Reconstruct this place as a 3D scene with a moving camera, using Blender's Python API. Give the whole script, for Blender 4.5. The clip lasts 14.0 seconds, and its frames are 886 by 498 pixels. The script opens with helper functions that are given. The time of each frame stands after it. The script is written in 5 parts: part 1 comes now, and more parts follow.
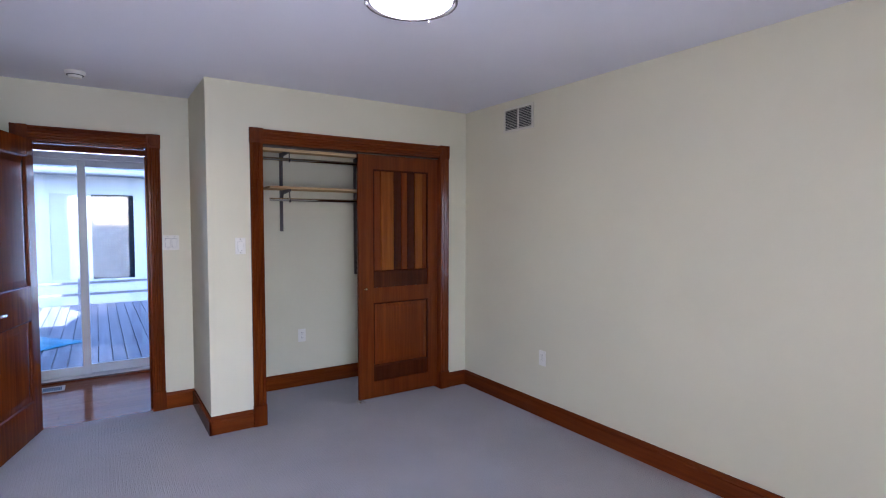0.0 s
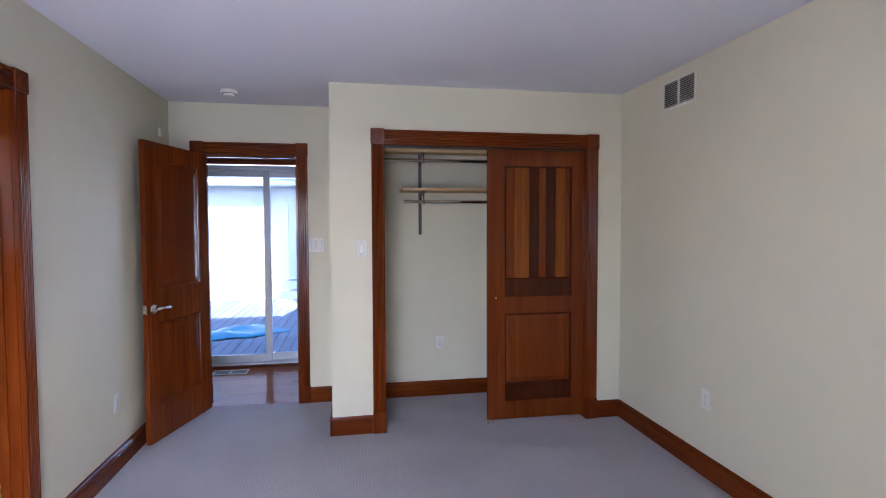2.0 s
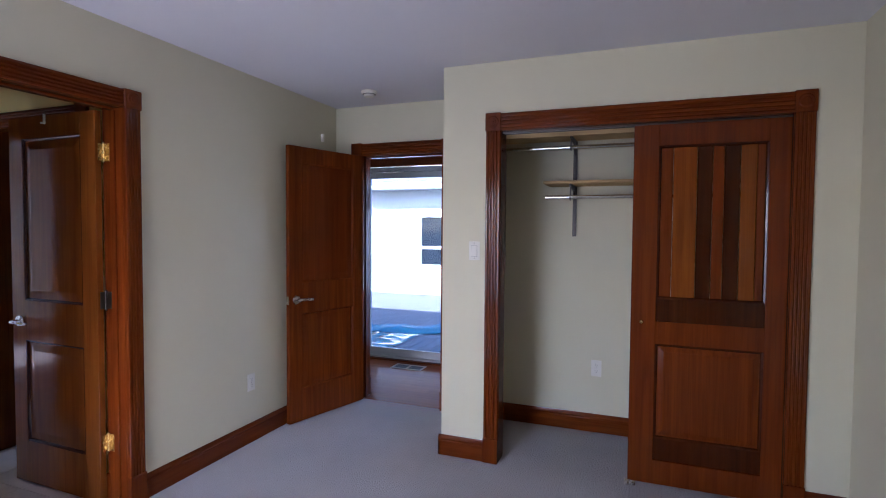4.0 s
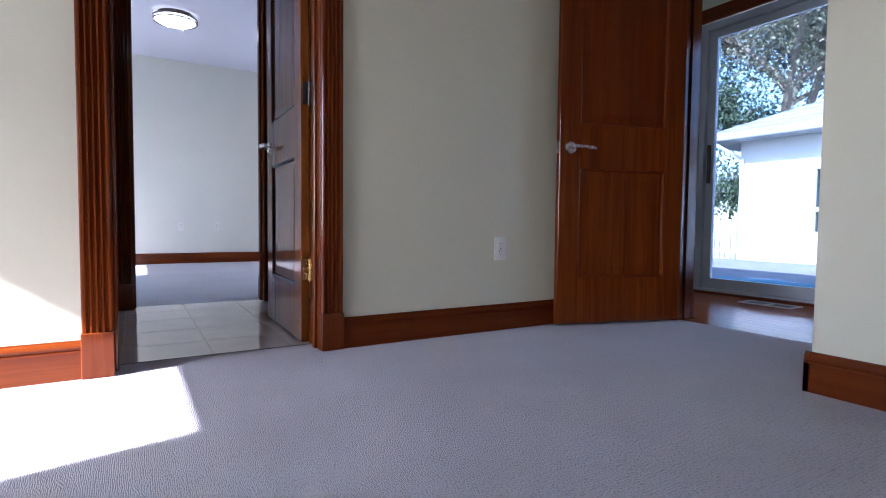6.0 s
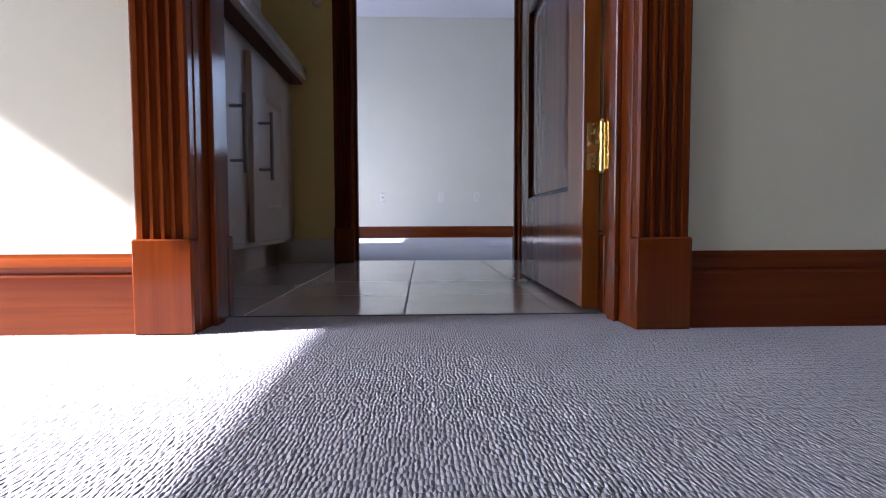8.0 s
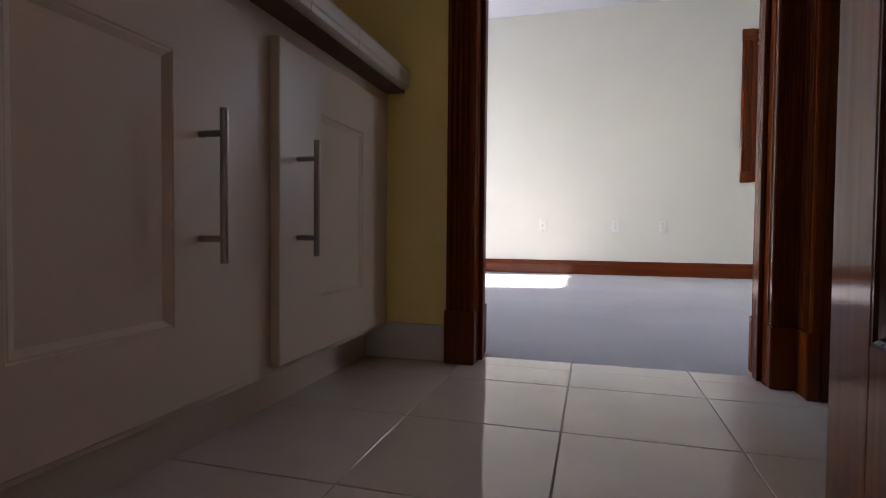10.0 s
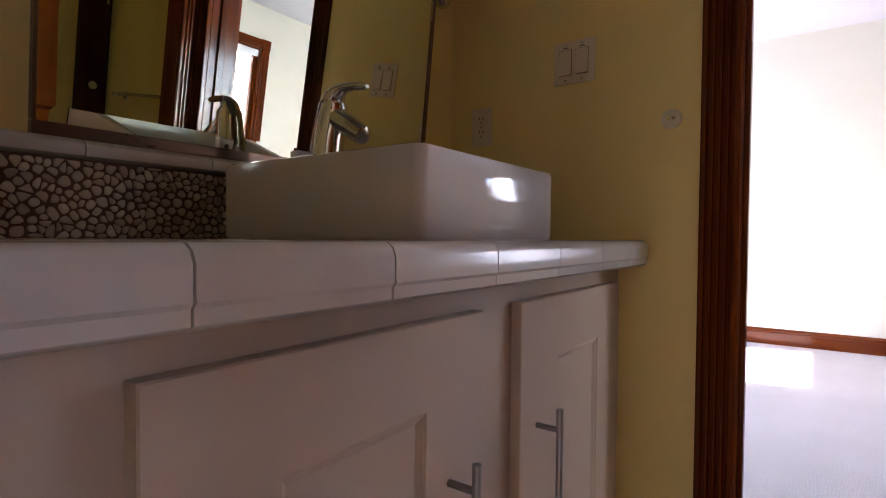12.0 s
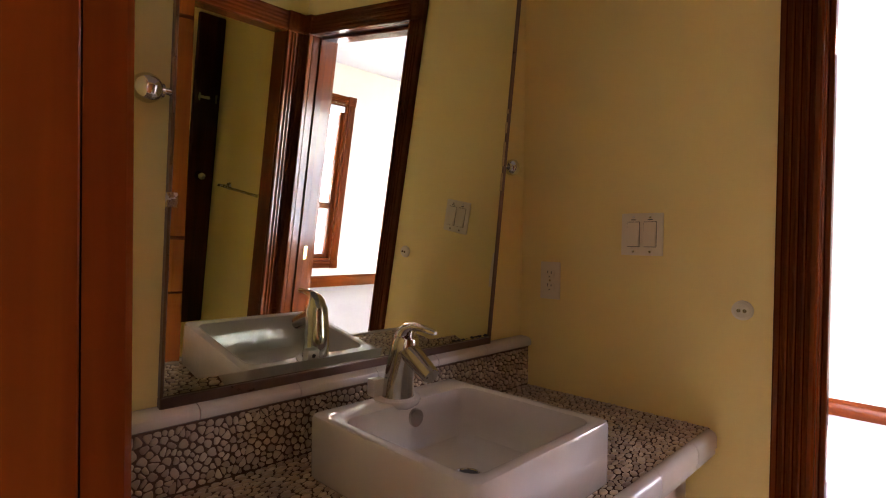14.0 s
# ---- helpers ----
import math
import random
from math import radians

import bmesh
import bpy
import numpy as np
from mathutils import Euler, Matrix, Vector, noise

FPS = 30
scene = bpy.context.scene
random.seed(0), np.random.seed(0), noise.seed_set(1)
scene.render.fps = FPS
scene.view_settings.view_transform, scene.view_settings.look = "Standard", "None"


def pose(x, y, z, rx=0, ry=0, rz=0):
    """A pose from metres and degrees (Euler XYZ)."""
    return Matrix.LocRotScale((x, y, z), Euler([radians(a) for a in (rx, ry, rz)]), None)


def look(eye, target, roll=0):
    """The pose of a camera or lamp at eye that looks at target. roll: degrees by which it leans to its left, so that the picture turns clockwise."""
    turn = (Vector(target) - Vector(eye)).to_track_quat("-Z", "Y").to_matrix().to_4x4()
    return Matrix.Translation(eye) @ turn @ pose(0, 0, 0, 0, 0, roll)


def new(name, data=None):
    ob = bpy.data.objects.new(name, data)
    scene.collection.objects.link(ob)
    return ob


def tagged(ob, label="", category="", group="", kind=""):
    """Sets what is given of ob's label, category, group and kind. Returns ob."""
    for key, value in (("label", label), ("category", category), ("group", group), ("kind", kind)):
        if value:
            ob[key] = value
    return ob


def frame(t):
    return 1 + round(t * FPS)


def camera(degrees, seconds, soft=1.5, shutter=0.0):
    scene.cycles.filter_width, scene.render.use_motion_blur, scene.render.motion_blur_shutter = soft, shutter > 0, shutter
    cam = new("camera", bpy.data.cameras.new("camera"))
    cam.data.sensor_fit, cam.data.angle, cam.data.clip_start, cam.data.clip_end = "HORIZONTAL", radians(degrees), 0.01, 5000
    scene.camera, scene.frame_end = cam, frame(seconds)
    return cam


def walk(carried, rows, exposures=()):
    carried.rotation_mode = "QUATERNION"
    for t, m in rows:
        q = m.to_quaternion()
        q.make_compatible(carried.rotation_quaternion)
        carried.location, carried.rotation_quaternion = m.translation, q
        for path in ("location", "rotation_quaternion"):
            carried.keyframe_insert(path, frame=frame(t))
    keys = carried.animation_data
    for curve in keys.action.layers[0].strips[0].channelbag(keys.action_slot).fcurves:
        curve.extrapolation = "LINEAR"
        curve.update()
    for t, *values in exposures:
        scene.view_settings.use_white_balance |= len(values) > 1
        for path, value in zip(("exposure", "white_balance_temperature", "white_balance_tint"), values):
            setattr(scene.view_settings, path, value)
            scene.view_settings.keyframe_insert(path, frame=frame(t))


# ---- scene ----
cam = camera(80.4, 14.0, soft=1.1)
PATH = [
    (0, (0.632, -0.042, 1.472), (1.732, 1.625, 1.37), 0.1),
    (0.5, (0.683, -0.033, 1.445), (1.5, 1.79, 1.355), -0.2),
    (1, (0.82, -0.025, 1.463), (1.341, 1.902, 1.357), -0.3),
    (1.5, (1.038, 0.046, 1.428), (1.403, 2.01, 1.337), -0.4),
    (2, (1.398, 0.114, 1.449), (1.742, 2.083, 1.367), -0.2),
    (2.2, (1.538, 0.134, 1.432), (1.881, 2.103, 1.368), -0.0),
    (4.3, (2.469, 0.927, 1.439), (1.503, 2.676, 1.353), 0.2),
    (4.5, (2.443, 1.086, 1.403), (1.322, 2.74, 1.314), 0.1),
    (5, (2.329, 1.433, 1.253), (0.942, 2.871, 1.173), 0.6),
    (5.5, (2.228, 1.726, 1.003), (0.649, 2.95, 0.905), 0.7),
    (6, (2.072, 1.945, 0.523), (0.355, 2.966, 0.425), 0.6),
    (6.5, (1.86, 2.079, 0.271), (0.035, 2.891, 0.169), 0.6),
    (7, (1.568, 2.144, 0.164), (-0.34, 2.733, 0.059), 0.8),
    (7.5, (1.213, 2.23, 0.171), (-0.757, 2.557, 0.062), 0.3),
    (9.8, (0.011, 2.274, 0.303), (-1.921, 1.761, 0.243), 0.3),
    (10, (-0.026, 2.267, 0.368), (-1.949, 1.719, 0.309), 0.5),
    (10.5, (-0.101, 2.222, 0.487), (-1.986, 1.555, 0.432), 0.5),
    (11, (-0.139, 2.131, 0.549), (-1.953, 1.291, 0.501), 0.5),
    (11.5, (-0.145, 2.093, 0.697), (-1.864, 1.073, 0.65), 0.6),
    (12, (-0.111, 2.095, 0.843), (-1.739, 0.935, 0.795), 0.5),
    (12.5, (-0.101, 2.114, 0.958), (-1.67, 0.875, 0.911), 0.9),
    (13, (-0.091, 2.132, 1.064), (-1.61, 0.832, 1.015), 0.8),
    (13.5, (-0.066, 2.149, 1.173), (-1.543, 0.8, 1.139), 0.8),
    (14, (-0.071, 2.159, 1.286), (-1.506, 0.766, 1.259), 0.9),
]
EXPOSURES = [(0, 3.76, 5250, 27), (1, 3.95, 5300, 29), (2, 3.8, 5350, 28), (4.5, 3.5, 5300, 28), (6, 3.36, 5250, 24), (7.5, 3.08, 5250, 24), (10, 3.46, 6300, 22), (11, 4.25, 6000, 23), (12, 4.62, 6400, 31), (14, 5.35, 7000, 39)]
walk(cam, [(t, look(eye, target, roll)) for t, eye, target, roll in PATH], EXPOSURES)

# world, sun and window light
SUN_WAY = Vector((-0.22, 1.0, -0.706)).normalized()
world = bpy.data.worlds.new("world")
scene.world = world
world.use_nodes = True
wn = world.node_tree
bg = wn.nodes["Background"]
sky = wn.nodes.new("ShaderNodeTexSky")
sky.sky_type = "NISHITA"
sky.sun_disc = False
sky.sun_elevation = radians(34.6)
sky.sun_rotation = radians(167.6)
wn.links.new(sky.outputs["Color"], bg.inputs["Color"])
bg.inputs["Strength"].default_value = 0.14
sun = new("sun", bpy.data.lights.new("sun", "SUN"))
sun.data.energy, sun.data.angle, sun.data.color = 3.8, radians(0.55), (1.0, 0.96, 0.90)
sun.matrix_world = look((0, 0, 0), SUN_WAY)


def sky_lamp(name, x, y, z, way, w, h, watts, col=(0.80, 0.90, 1.0)):
    lamp = new(name, bpy.data.lights.new(name, "AREA"))
    lamp.data.shape, lamp.data.size, lamp.data.size_y = "RECTANGLE", w, h
    lamp.data.energy, lamp.data.color = watts, col
    lamp.matrix_world = look((x, y, z), (x + way[0], y + way[1], z + way[2]))
    return lamp


sky_lamp("sky_light_south_a", 0.72, -0.79, 1.14, (0, 1, -0.3), 1.1, 1.7, 3.2, (0.78, 0.89, 1.0))
sky_lamp("sky_light_south_b", -3.8, -0.79, 1.14, (0, 1, -0.3), 1.1, 1.7, 5.4, (0.55, 0.78, 1.0))
sky_lamp("sky_light_west", -5.22, 3.99, 1.5, (1, 0, -0.1), 0.85, 1.1, 1.4)
sky_lamp("sky_light_north", -3.09, 5.36, 1.2, (0, -1, -0.1), 0.65, 1.6, 1.4)
sky_lamp("sky_light_hall", 0.52, 6.03, 1.05, (0, -1, -0.1), 1.9, 1.9, 1.8)


# materials
def mat(name):
    m = bpy.data.materials.new(name)
    m.use_nodes = True
    nt = m.node_tree
    return m, nt, nt.nodes["Principled BSDF"]


def mix_rgb(nt, fac, a, b):
    n = nt.nodes.new("ShaderNodeMix")
    n.data_type = "RGBA"
    for sock, v in (("A", a), ("B", b)):
        s = [i for i in n.inputs if i.name == sock and i.type == "RGBA"][0]
        if isinstance(v, tuple):
            s.default_value = (*v, 1)
        else:
            nt.links.new(v, s)
    if isinstance(fac, float):
        n.inputs[0].default_value = fac
    else:
        nt.links.new(fac, n.inputs[0])
    return [o for o in n.outputs if o.type == "RGBA"][0]


def coords(nt, scale=(1, 1, 1), shift=True):
    tc = nt.nodes.new("ShaderNodeTexCoord")
    mp = nt.nodes.new("ShaderNodeMapping")
    mp.inputs["Scale"].default_value = scale
    src = tc.outputs["Object"]
    if shift:
        info = nt.nodes.new("ShaderNodeObjectInfo")
        mul = nt.nodes.new("ShaderNodeMath")
        mul.operation = "MULTIPLY"
        mul.inputs[1].default_value = 13.7
        nt.links.new(info.outputs["Random"], mul.inputs[0])
        add = nt.nodes.new("ShaderNodeVectorMath")
        nt.links.new(src, add.inputs[0])
        nt.links.new(mul.outputs[0], add.inputs[1])
        src = add.outputs[0]
    nt.links.new(src, mp.inputs["Vector"])
    return mp.outputs[0]


def noise_of(nt, vec, scale, detail=3.0, rough=0.55, dist=0.0):
    n = nt.nodes.new("ShaderNodeTexNoise")
    n.inputs["Scale"].default_value = scale
    n.inputs["Detail"].default_value = detail
    n.inputs["Roughness"].default_value = rough
    n.inputs["Distortion"].default_value = dist
    nt.links.new(vec, n.inputs["Vector"])
    return n.outputs["Fac"]


def ramp(nt, fac, *stops):
    r = nt.nodes.new("ShaderNodeValToRGB")
    els = r.color_ramp.elements
    while len(els) < len(stops):
        els.new(0.5)
    for e, (p, c) in zip(els, stops):
        e.position, e.color = p, (*c, 1) if isinstance(c, tuple) else (c, c, c, 1)
    nt.links.new(fac, r.inputs[0])
    return r.outputs[0]


def bump(nt, bs, height, strength, dist):
    b = nt.nodes.new("ShaderNodeBump")
    b.inputs["Strength"].default_value = strength
    b.inputs["Distance"].default_value = dist
    nt.links.new(height, b.inputs["Height"])
    nt.links.new(b.outputs[0], bs.inputs["Normal"])
    return b


def paint(name, col, rough=0.55, tex=320.0, strength=0.12, vary=0.05, spec=0.4):
    m, nt, bs = mat(name)
    v = coords(nt, shift=False)
    big = noise_of(nt, v, 1.3, 4)
    fine = noise_of(nt, v, tex, 2)
    c = mix_rgb(nt, ramp(nt, big, (0.35, 0.0), (0.7, 1.0)), tuple(x * (1 - vary) for x in col), col)
    nt.links.new(c, bs.inputs["Base Color"])
    r = ramp(nt, noise_of(nt, v, 5, 3), (0.3, rough - 0.06), (0.7, rough + 0.06))
    nt.links.new(r, bs.inputs["Roughness"])
    bs.inputs["Specular IOR Level"].default_value = spec
    bump(nt, bs, fine, strength, 0.002)
    return m


def wood(name, axis, dark, light, rough=0.45, coat=0.5, sheen=0.14):
    m, nt, bs = mat(name)
    k = [26.0, 26.0, 26.0]
    k[axis] = 1.1
    v = coords(nt, tuple(k))
    k2 = [150.0, 150.0, 150.0]
    k2[axis] = 3.0
    v2 = coords(nt, tuple(k2))
    k3 = [3.0, 3.0, 3.0]
    k3[axis] = 0.5
    g = noise_of(nt, v, 1.0, 4, 0.6, 0.6)
    fine = noise_of(nt, v2, 1.0, 2, 0.5)
    broad = noise_of(nt, coords(nt, tuple(k3)), 1.0, 2)
    base = ramp(nt, g, (0.28, dark), (0.5, tuple((a + b) / 2 for a, b in zip(dark, light))), (0.72, light))
    tone = mix_rgb(nt, ramp(nt, broad, (0.3, 0.0), (0.7, 0.45)), base, tuple(x * 0.6 for x in dark))
    pores = mix_rgb(nt, ramp(nt, fine, (0.30, 0.24), (0.48, 0.0)), tone, tuple(x * 0.35 for x in dark))
    info = nt.nodes.new("ShaderNodeObjectInfo")
    per = mix_rgb(nt, ramp(nt, info.outputs["Random"], (0.0, 0.0), (1.0, 0.45)), pores, tuple(x * 0.9 for x in dark))
    nt.links.new(per, bs.inputs["Base Color"])
    nt.links.new(ramp(nt, g, (0.2, rough + 0.1), (0.8, rough)), bs.inputs["Roughness"])
    bs.inputs["Coat Weight"].default_value = coat
    bs.inputs["Coat Roughness"].default_value = sheen
    bs.inputs["Specular IOR Level"].default_value = 0.0
    bump(nt, bs, fine, 0.015, 0.001)
    return m


def metal(name, col, rough, scratch=60.0):
    m, nt, bs = mat(name)
    bs.inputs["Metallic"].default_value = 1.0
    bs.inputs["Base Color"].default_value = (*col, 1)
    v = coords(nt, (1, 1, 1))
    nt.links.new(ramp(nt, noise_of(nt, v, scratch, 3), (0.3, max(0.03, rough - 0.03)), (0.7, rough + 0.04)), bs.inputs["Roughness"])
    return m


def glossy(name, col, rough, vary=0.06, coat=0.0, bumps=0.0):
    m, nt, bs = mat(name)
    v = coords(nt)
    c = mix_rgb(nt, ramp(nt, noise_of(nt, v, 6, 4), (0.35, 0.0), (0.7, 1.0)), tuple(x * (1 - vary) for x in col), col)
    nt.links.new(c, bs.inputs["Base Color"])
    nt.links.new(ramp(nt, noise_of(nt, v, 20, 3), (0.3, rough), (0.75, rough + 0.08)), bs.inputs["Roughness"])
    bs.inputs["Coat Weight"].default_value = coat
    if bumps:
        bump(nt, bs, noise_of(nt, v, 25, 2), bumps, 0.002)
    return m


def carpet_mat():
    m, nt, bs = mat("carpet")
    v = coords(nt, shift=False)
    warp = nt.nodes.new("ShaderNodeTexNoise")
    warp.inputs["Scale"].default_value = 30
    nt.links.new(v, warp.inputs["Vector"])
    mixv = nt.nodes.new("ShaderNodeVectorMath")
    mixv.operation = "MULTIPLY_ADD"
    nt.links.new(warp.outputs["Color"], mixv.inputs[0])
    mixv.inputs[1].default_value = (0.005, 0.005, 0)
    nt.links.new(v, mixv.inputs[2])
    mp = nt.nodes.new("ShaderNodeMapping")
    mp.inputs["Scale"].default_value = (115.0, 265.0, 1.0)
    nt.links.new(mixv.outputs[0], mp.inputs["Vector"])
    vo = nt.nodes.new("ShaderNodeTexVoronoi")
    vo.voronoi_dimensions = "2D"
    vo.inputs["Scale"].default_value = 1.0
    vo.inputs["Randomness"].default_value = 0.66
    nt.links.new(mp.outputs[0], vo.inputs["Vector"])
    loops = ramp(nt, vo.outputs["Distance"], (0.05, 1.0), (0.72, 0.0))
    wave = nt.nodes.new("ShaderNodeTexWave")
    wave.bands_direction = "X"
    wave.inputs["Scale"].default_value = 17.0
    wave.inputs["Distortion"].default_value = 1.6
    wave.inputs["Detail"].default_value = 1.0
    nt.links.new(mixv.outputs[0], wave.inputs["Vector"])
    hgt = nt.nodes.new("ShaderNodeMath")
    hgt.operation = "MULTIPLY_ADD"
    nt.links.new(wave.outputs["Fac"], hgt.inputs[0])
    hgt.inputs[1].default_value = 0.25
    nt.links.new(loops, hgt.inputs[2])
    patch = noise_of(nt, v, 2.2, 4)
    fleck = noise_of(nt, v, 420, 2)
    c0 = mix_rgb(nt, ramp(nt, patch, (0.35, 0.0), (0.7, 1.0)), (0.46, 0.425, 0.417), (0.525, 0.488, 0.48))
    c1 = mix_rgb(nt, ramp(nt, fleck, (0.35, 0.5), (0.6, 0.0)), c0, (0.29, 0.272, 0.268))
    # shade in the gaps between loops, mixed into the base colour
    c2 = mix_rgb(nt, ramp(nt, loops, (0.05, 0.42), (0.4, 0.0)), c1, (0.17, 0.16, 0.165))
    nt.links.new(c2, bs.inputs["Base Color"])
    bs.inputs["Roughness"].default_value = 0.95
    bs.inputs["Specular IOR Level"].default_value = 0.1
    bs.inputs["Sheen Weight"].default_value = 0.15
    bump(nt, bs, hgt.outputs[0], 0.95, 0.003)
    return m


def pebble_mat(name, single):
    m, nt, bs = mat(name)
    if single:
        rnd = nt.nodes.new("ShaderNodeObjectInfo").outputs["Random"]
    else:
        rnd = nt.nodes.new("ShaderNodeNewGeometry").outputs["Random Per Island"]
    base = ramp(nt, rnd, (0.0, (0.60, 0.475, 0.325)), (0.25, (0.47, 0.345, 0.22)), (0.45, (0.68, 0.57, 0.41)), (0.62, (0.41, 0.29, 0.195)),
                (0.8, (0.55, 0.43, 0.305)), (0.92, (0.32, 0.21, 0.155)), (1.0, (0.62, 0.52, 0.385)))
    v = coords(nt)
    c = mix_rgb(nt, ramp(nt, noise_of(nt, v, 90, 4), (0.35, 0.4), (0.6, 0.0)), base, (0.40, 0.34, 0.28))
    nt.links.new(c, bs.inputs["Base Color"])
    bs.inputs["Roughness"].default_value = 0.33
    bump(nt, bs, noise_of(nt, v, 160, 2), 0.1, 0.001)
    return m


def glass_mat(name, tint=(0.96, 0.98, 0.98)):
    m = bpy.data.materials.new(name)
    m.use_nodes = True
    nt = m.node_tree
    nt.nodes.clear()
    out = nt.nodes.new("ShaderNodeOutputMaterial")
    tr = nt.nodes.new("ShaderNodeBsdfTransparent")
    tr.inputs[0].default_value = (*tint, 1)
    gl = nt.nodes.new("ShaderNodeBsdfGlossy")
    gl.inputs["Roughness"].default_value = 0.02
    fr = nt.nodes.new("ShaderNodeFresnel")
    fr.inputs[0].default_value = 1.5
    mx = nt.nodes.new("ShaderNodeMixShader")
    for a, b in ((fr.outputs[0], mx.inputs[0]), (tr.outputs[0], mx.inputs[1]), (gl.outputs[0], mx.inputs[2]), (mx.outputs[0], out.inputs[0])):
        nt.links.new(a, b)
    return m


def leaf_mat(name, a, b):
    m, nt, bs = mat(name)
    rnd = nt.nodes.new("ShaderNodeNewGeometry").outputs["Random Per Island"]
    nt.links.new(ramp(nt, rnd, (0.0, a), (1.0, b)), bs.inputs["Base Color"])
    bs.inputs["Roughness"].default_value = 0.55
    return m


WALL = paint("cream_wall_paint", (0.61, 0.566, 0.407))
PALEWALL = paint("pale_wall_paint", (0.635, 0.61, 0.515))
BATHWALL = paint("yellow_wall_paint", (0.86, 0.675, 0.258), 0.45, spec=0.5)
CEIL = paint("white_ceiling_paint", (0.64, 0.63, 0.66), 0.8, 180.0, 0.15, 0.03)
REDW = (0.098, 0.0160, 0.0024), (0.208, 0.0440, 0.0047)
WX, WY, WZ = (wood("stained_fir_" + n, i, *REDW) for i, n in enumerate("xyz"))
WZD = wood("stained_fir_dark", 2, (0.036, 0.0065, 0.0012), (0.09, 0.019, 0.0025))
WZL = wood("stained_fir_light", 2, (0.145, 0.032, 0.0035), (0.28, 0.082, 0.009))
# bathroom door fir, lightened to amber for light reflected off the yellow walls
WZA = wood("glossy_brightened_fir", 2, (0.18, 0.046, 0.006), (0.32, 0.100, 0.013), 0.4, 0.55, 0.10)
SHELFW = wood("pale_shelf_board", 0, (0.50, 0.34, 0.16), (0.66, 0.48, 0.26), 0.5, 0.0)
FLOORW = wood("oak_floor", 0, (0.20, 0.055, 0.020), (0.30, 0.095, 0.036), 0.2, 0.4)
CARPET = carpet_mat()
WHITEP = glossy("white_plastic", (0.68, 0.65, 0.58), 0.35, 0.03)
ALMOND = glossy("almond_plastic", (0.74, 0.65, 0.48), 0.4, 0.03)
VENTP = paint("cream_enamel", (0.60, 0.56, 0.45), 0.5, 200, 0.05)
# white vinyl of the sliding door, its backlit shade put into the grey colour
SASHV = glossy("backlit_white_vinyl", (0.46, 0.47, 0.50), 0.4, 0.05)
VINYL = glossy("white_vinyl", (0.74, 0.76, 0.78), 0.4, 0.04)
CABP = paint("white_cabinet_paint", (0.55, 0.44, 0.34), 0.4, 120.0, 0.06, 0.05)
CERAM = glossy("white_glazed_ceramic", (0.70, 0.68, 0.66), 0.10, 0.03, 0.1)
BASIN = glossy("uneven_white_glaze", (0.64, 0.605, 0.555), 0.07, 0.03, 0.2, 0.45)
TRIMC = glossy("cream_glazed_trim_tile", (0.58, 0.535, 0.48), 0.16, 0.06, 0.1, 0.05)
TILE = glossy("cream_floor_tile", (0.67, 0.59, 0.525), 0.07, 0.10, 0.4, 0.03)
GROUT = paint("grey_grout", (0.42, 0.37, 0.32), 0.9, 300, 0.3)
PGROUT = paint("brown_pebble_grout", (0.125, 0.066, 0.042), 0.85, 250, 0.35, 0.2)
PEB1, PEB2 = pebble_mat("river_pebble", True), pebble_mat("river_pebble_bed", False)
CHROME = metal("chrome", (0.66, 0.64, 0.60), 0.08)
NICKEL = metal("brushed_nickel", (0.62, 0.60, 0.57), 0.26)
BRASS = metal("polished_brass", (0.76, 0.55, 0.22), 0.25)
BRONZE = metal("dark_bronze", (0.10, 0.085, 0.075), 0.35)
STEEL = glossy("dark_brown_steel", (0.075, 0.055, 0.045), 0.4)
BLACK = glossy("black_slot", (0.02, 0.02, 0.02), 0.5)
GLASS = glass_mat("window_glass")
LOWE = glass_mat("blue_tinted_glass", (0.56, 0.62, 0.67))
STUCCO = paint("white_stucco", (0.74, 0.75, 0.76), 0.9, 90, 0.4)
SHINGLE = paint("grey_shingle", (0.30, 0.32, 0.36), 0.9, 60, 0.4, 0.25)
DECKW = wood("weathered_deck_board", 1, (0.24, 0.23, 0.23), (0.42, 0.40, 0.40), 0.7, 0.0)
TARP = glossy("blue_tarp", (0.012, 0.26, 0.36), 0.4, 0.3, 0.0, 0.4)
GROUND = paint("dry_grass_soil", (0.30, 0.28, 0.20), 0.95, 30, 0.5, 0.4)
LEAF = leaf_mat("tree_leaf", (0.10, 0.11, 0.06), (0.25, 0.24, 0.17))
LEAFD = leaf_mat("hedge_leaf", (0.02, 0.04, 0.02), (0.06, 0.09, 0.04))
BARK = wood("tree_bark", 2, (0.16, 0.13, 0.10), (0.34, 0.29, 0.24), 0.9, 0.0)
MIRROR = metal("mirror_silver", (0.80, 0.85, 0.74), 0.0)
MIRROR.node_tree.nodes["Principled BSDF"].inputs["Roughness"].default_value = 0.0
for link in list(MIRROR.node_tree.links):
    if link.to_socket.name == "Roughness":
        MIRROR.node_tree.links.remove(link)
LAMPG, _nt, _bs = mat("lit_opal_glass")
_bs.inputs["Base Color"].default_value = (0.9, 0.9, 0.88, 1)
_bs.inputs["Emission Color"].default_value = (1.0, 0.97, 0.90, 1)
_bs.inputs["Emission Strength"].default_value = 0.45
_bs.inputs["Roughness"].default_value = 0.2


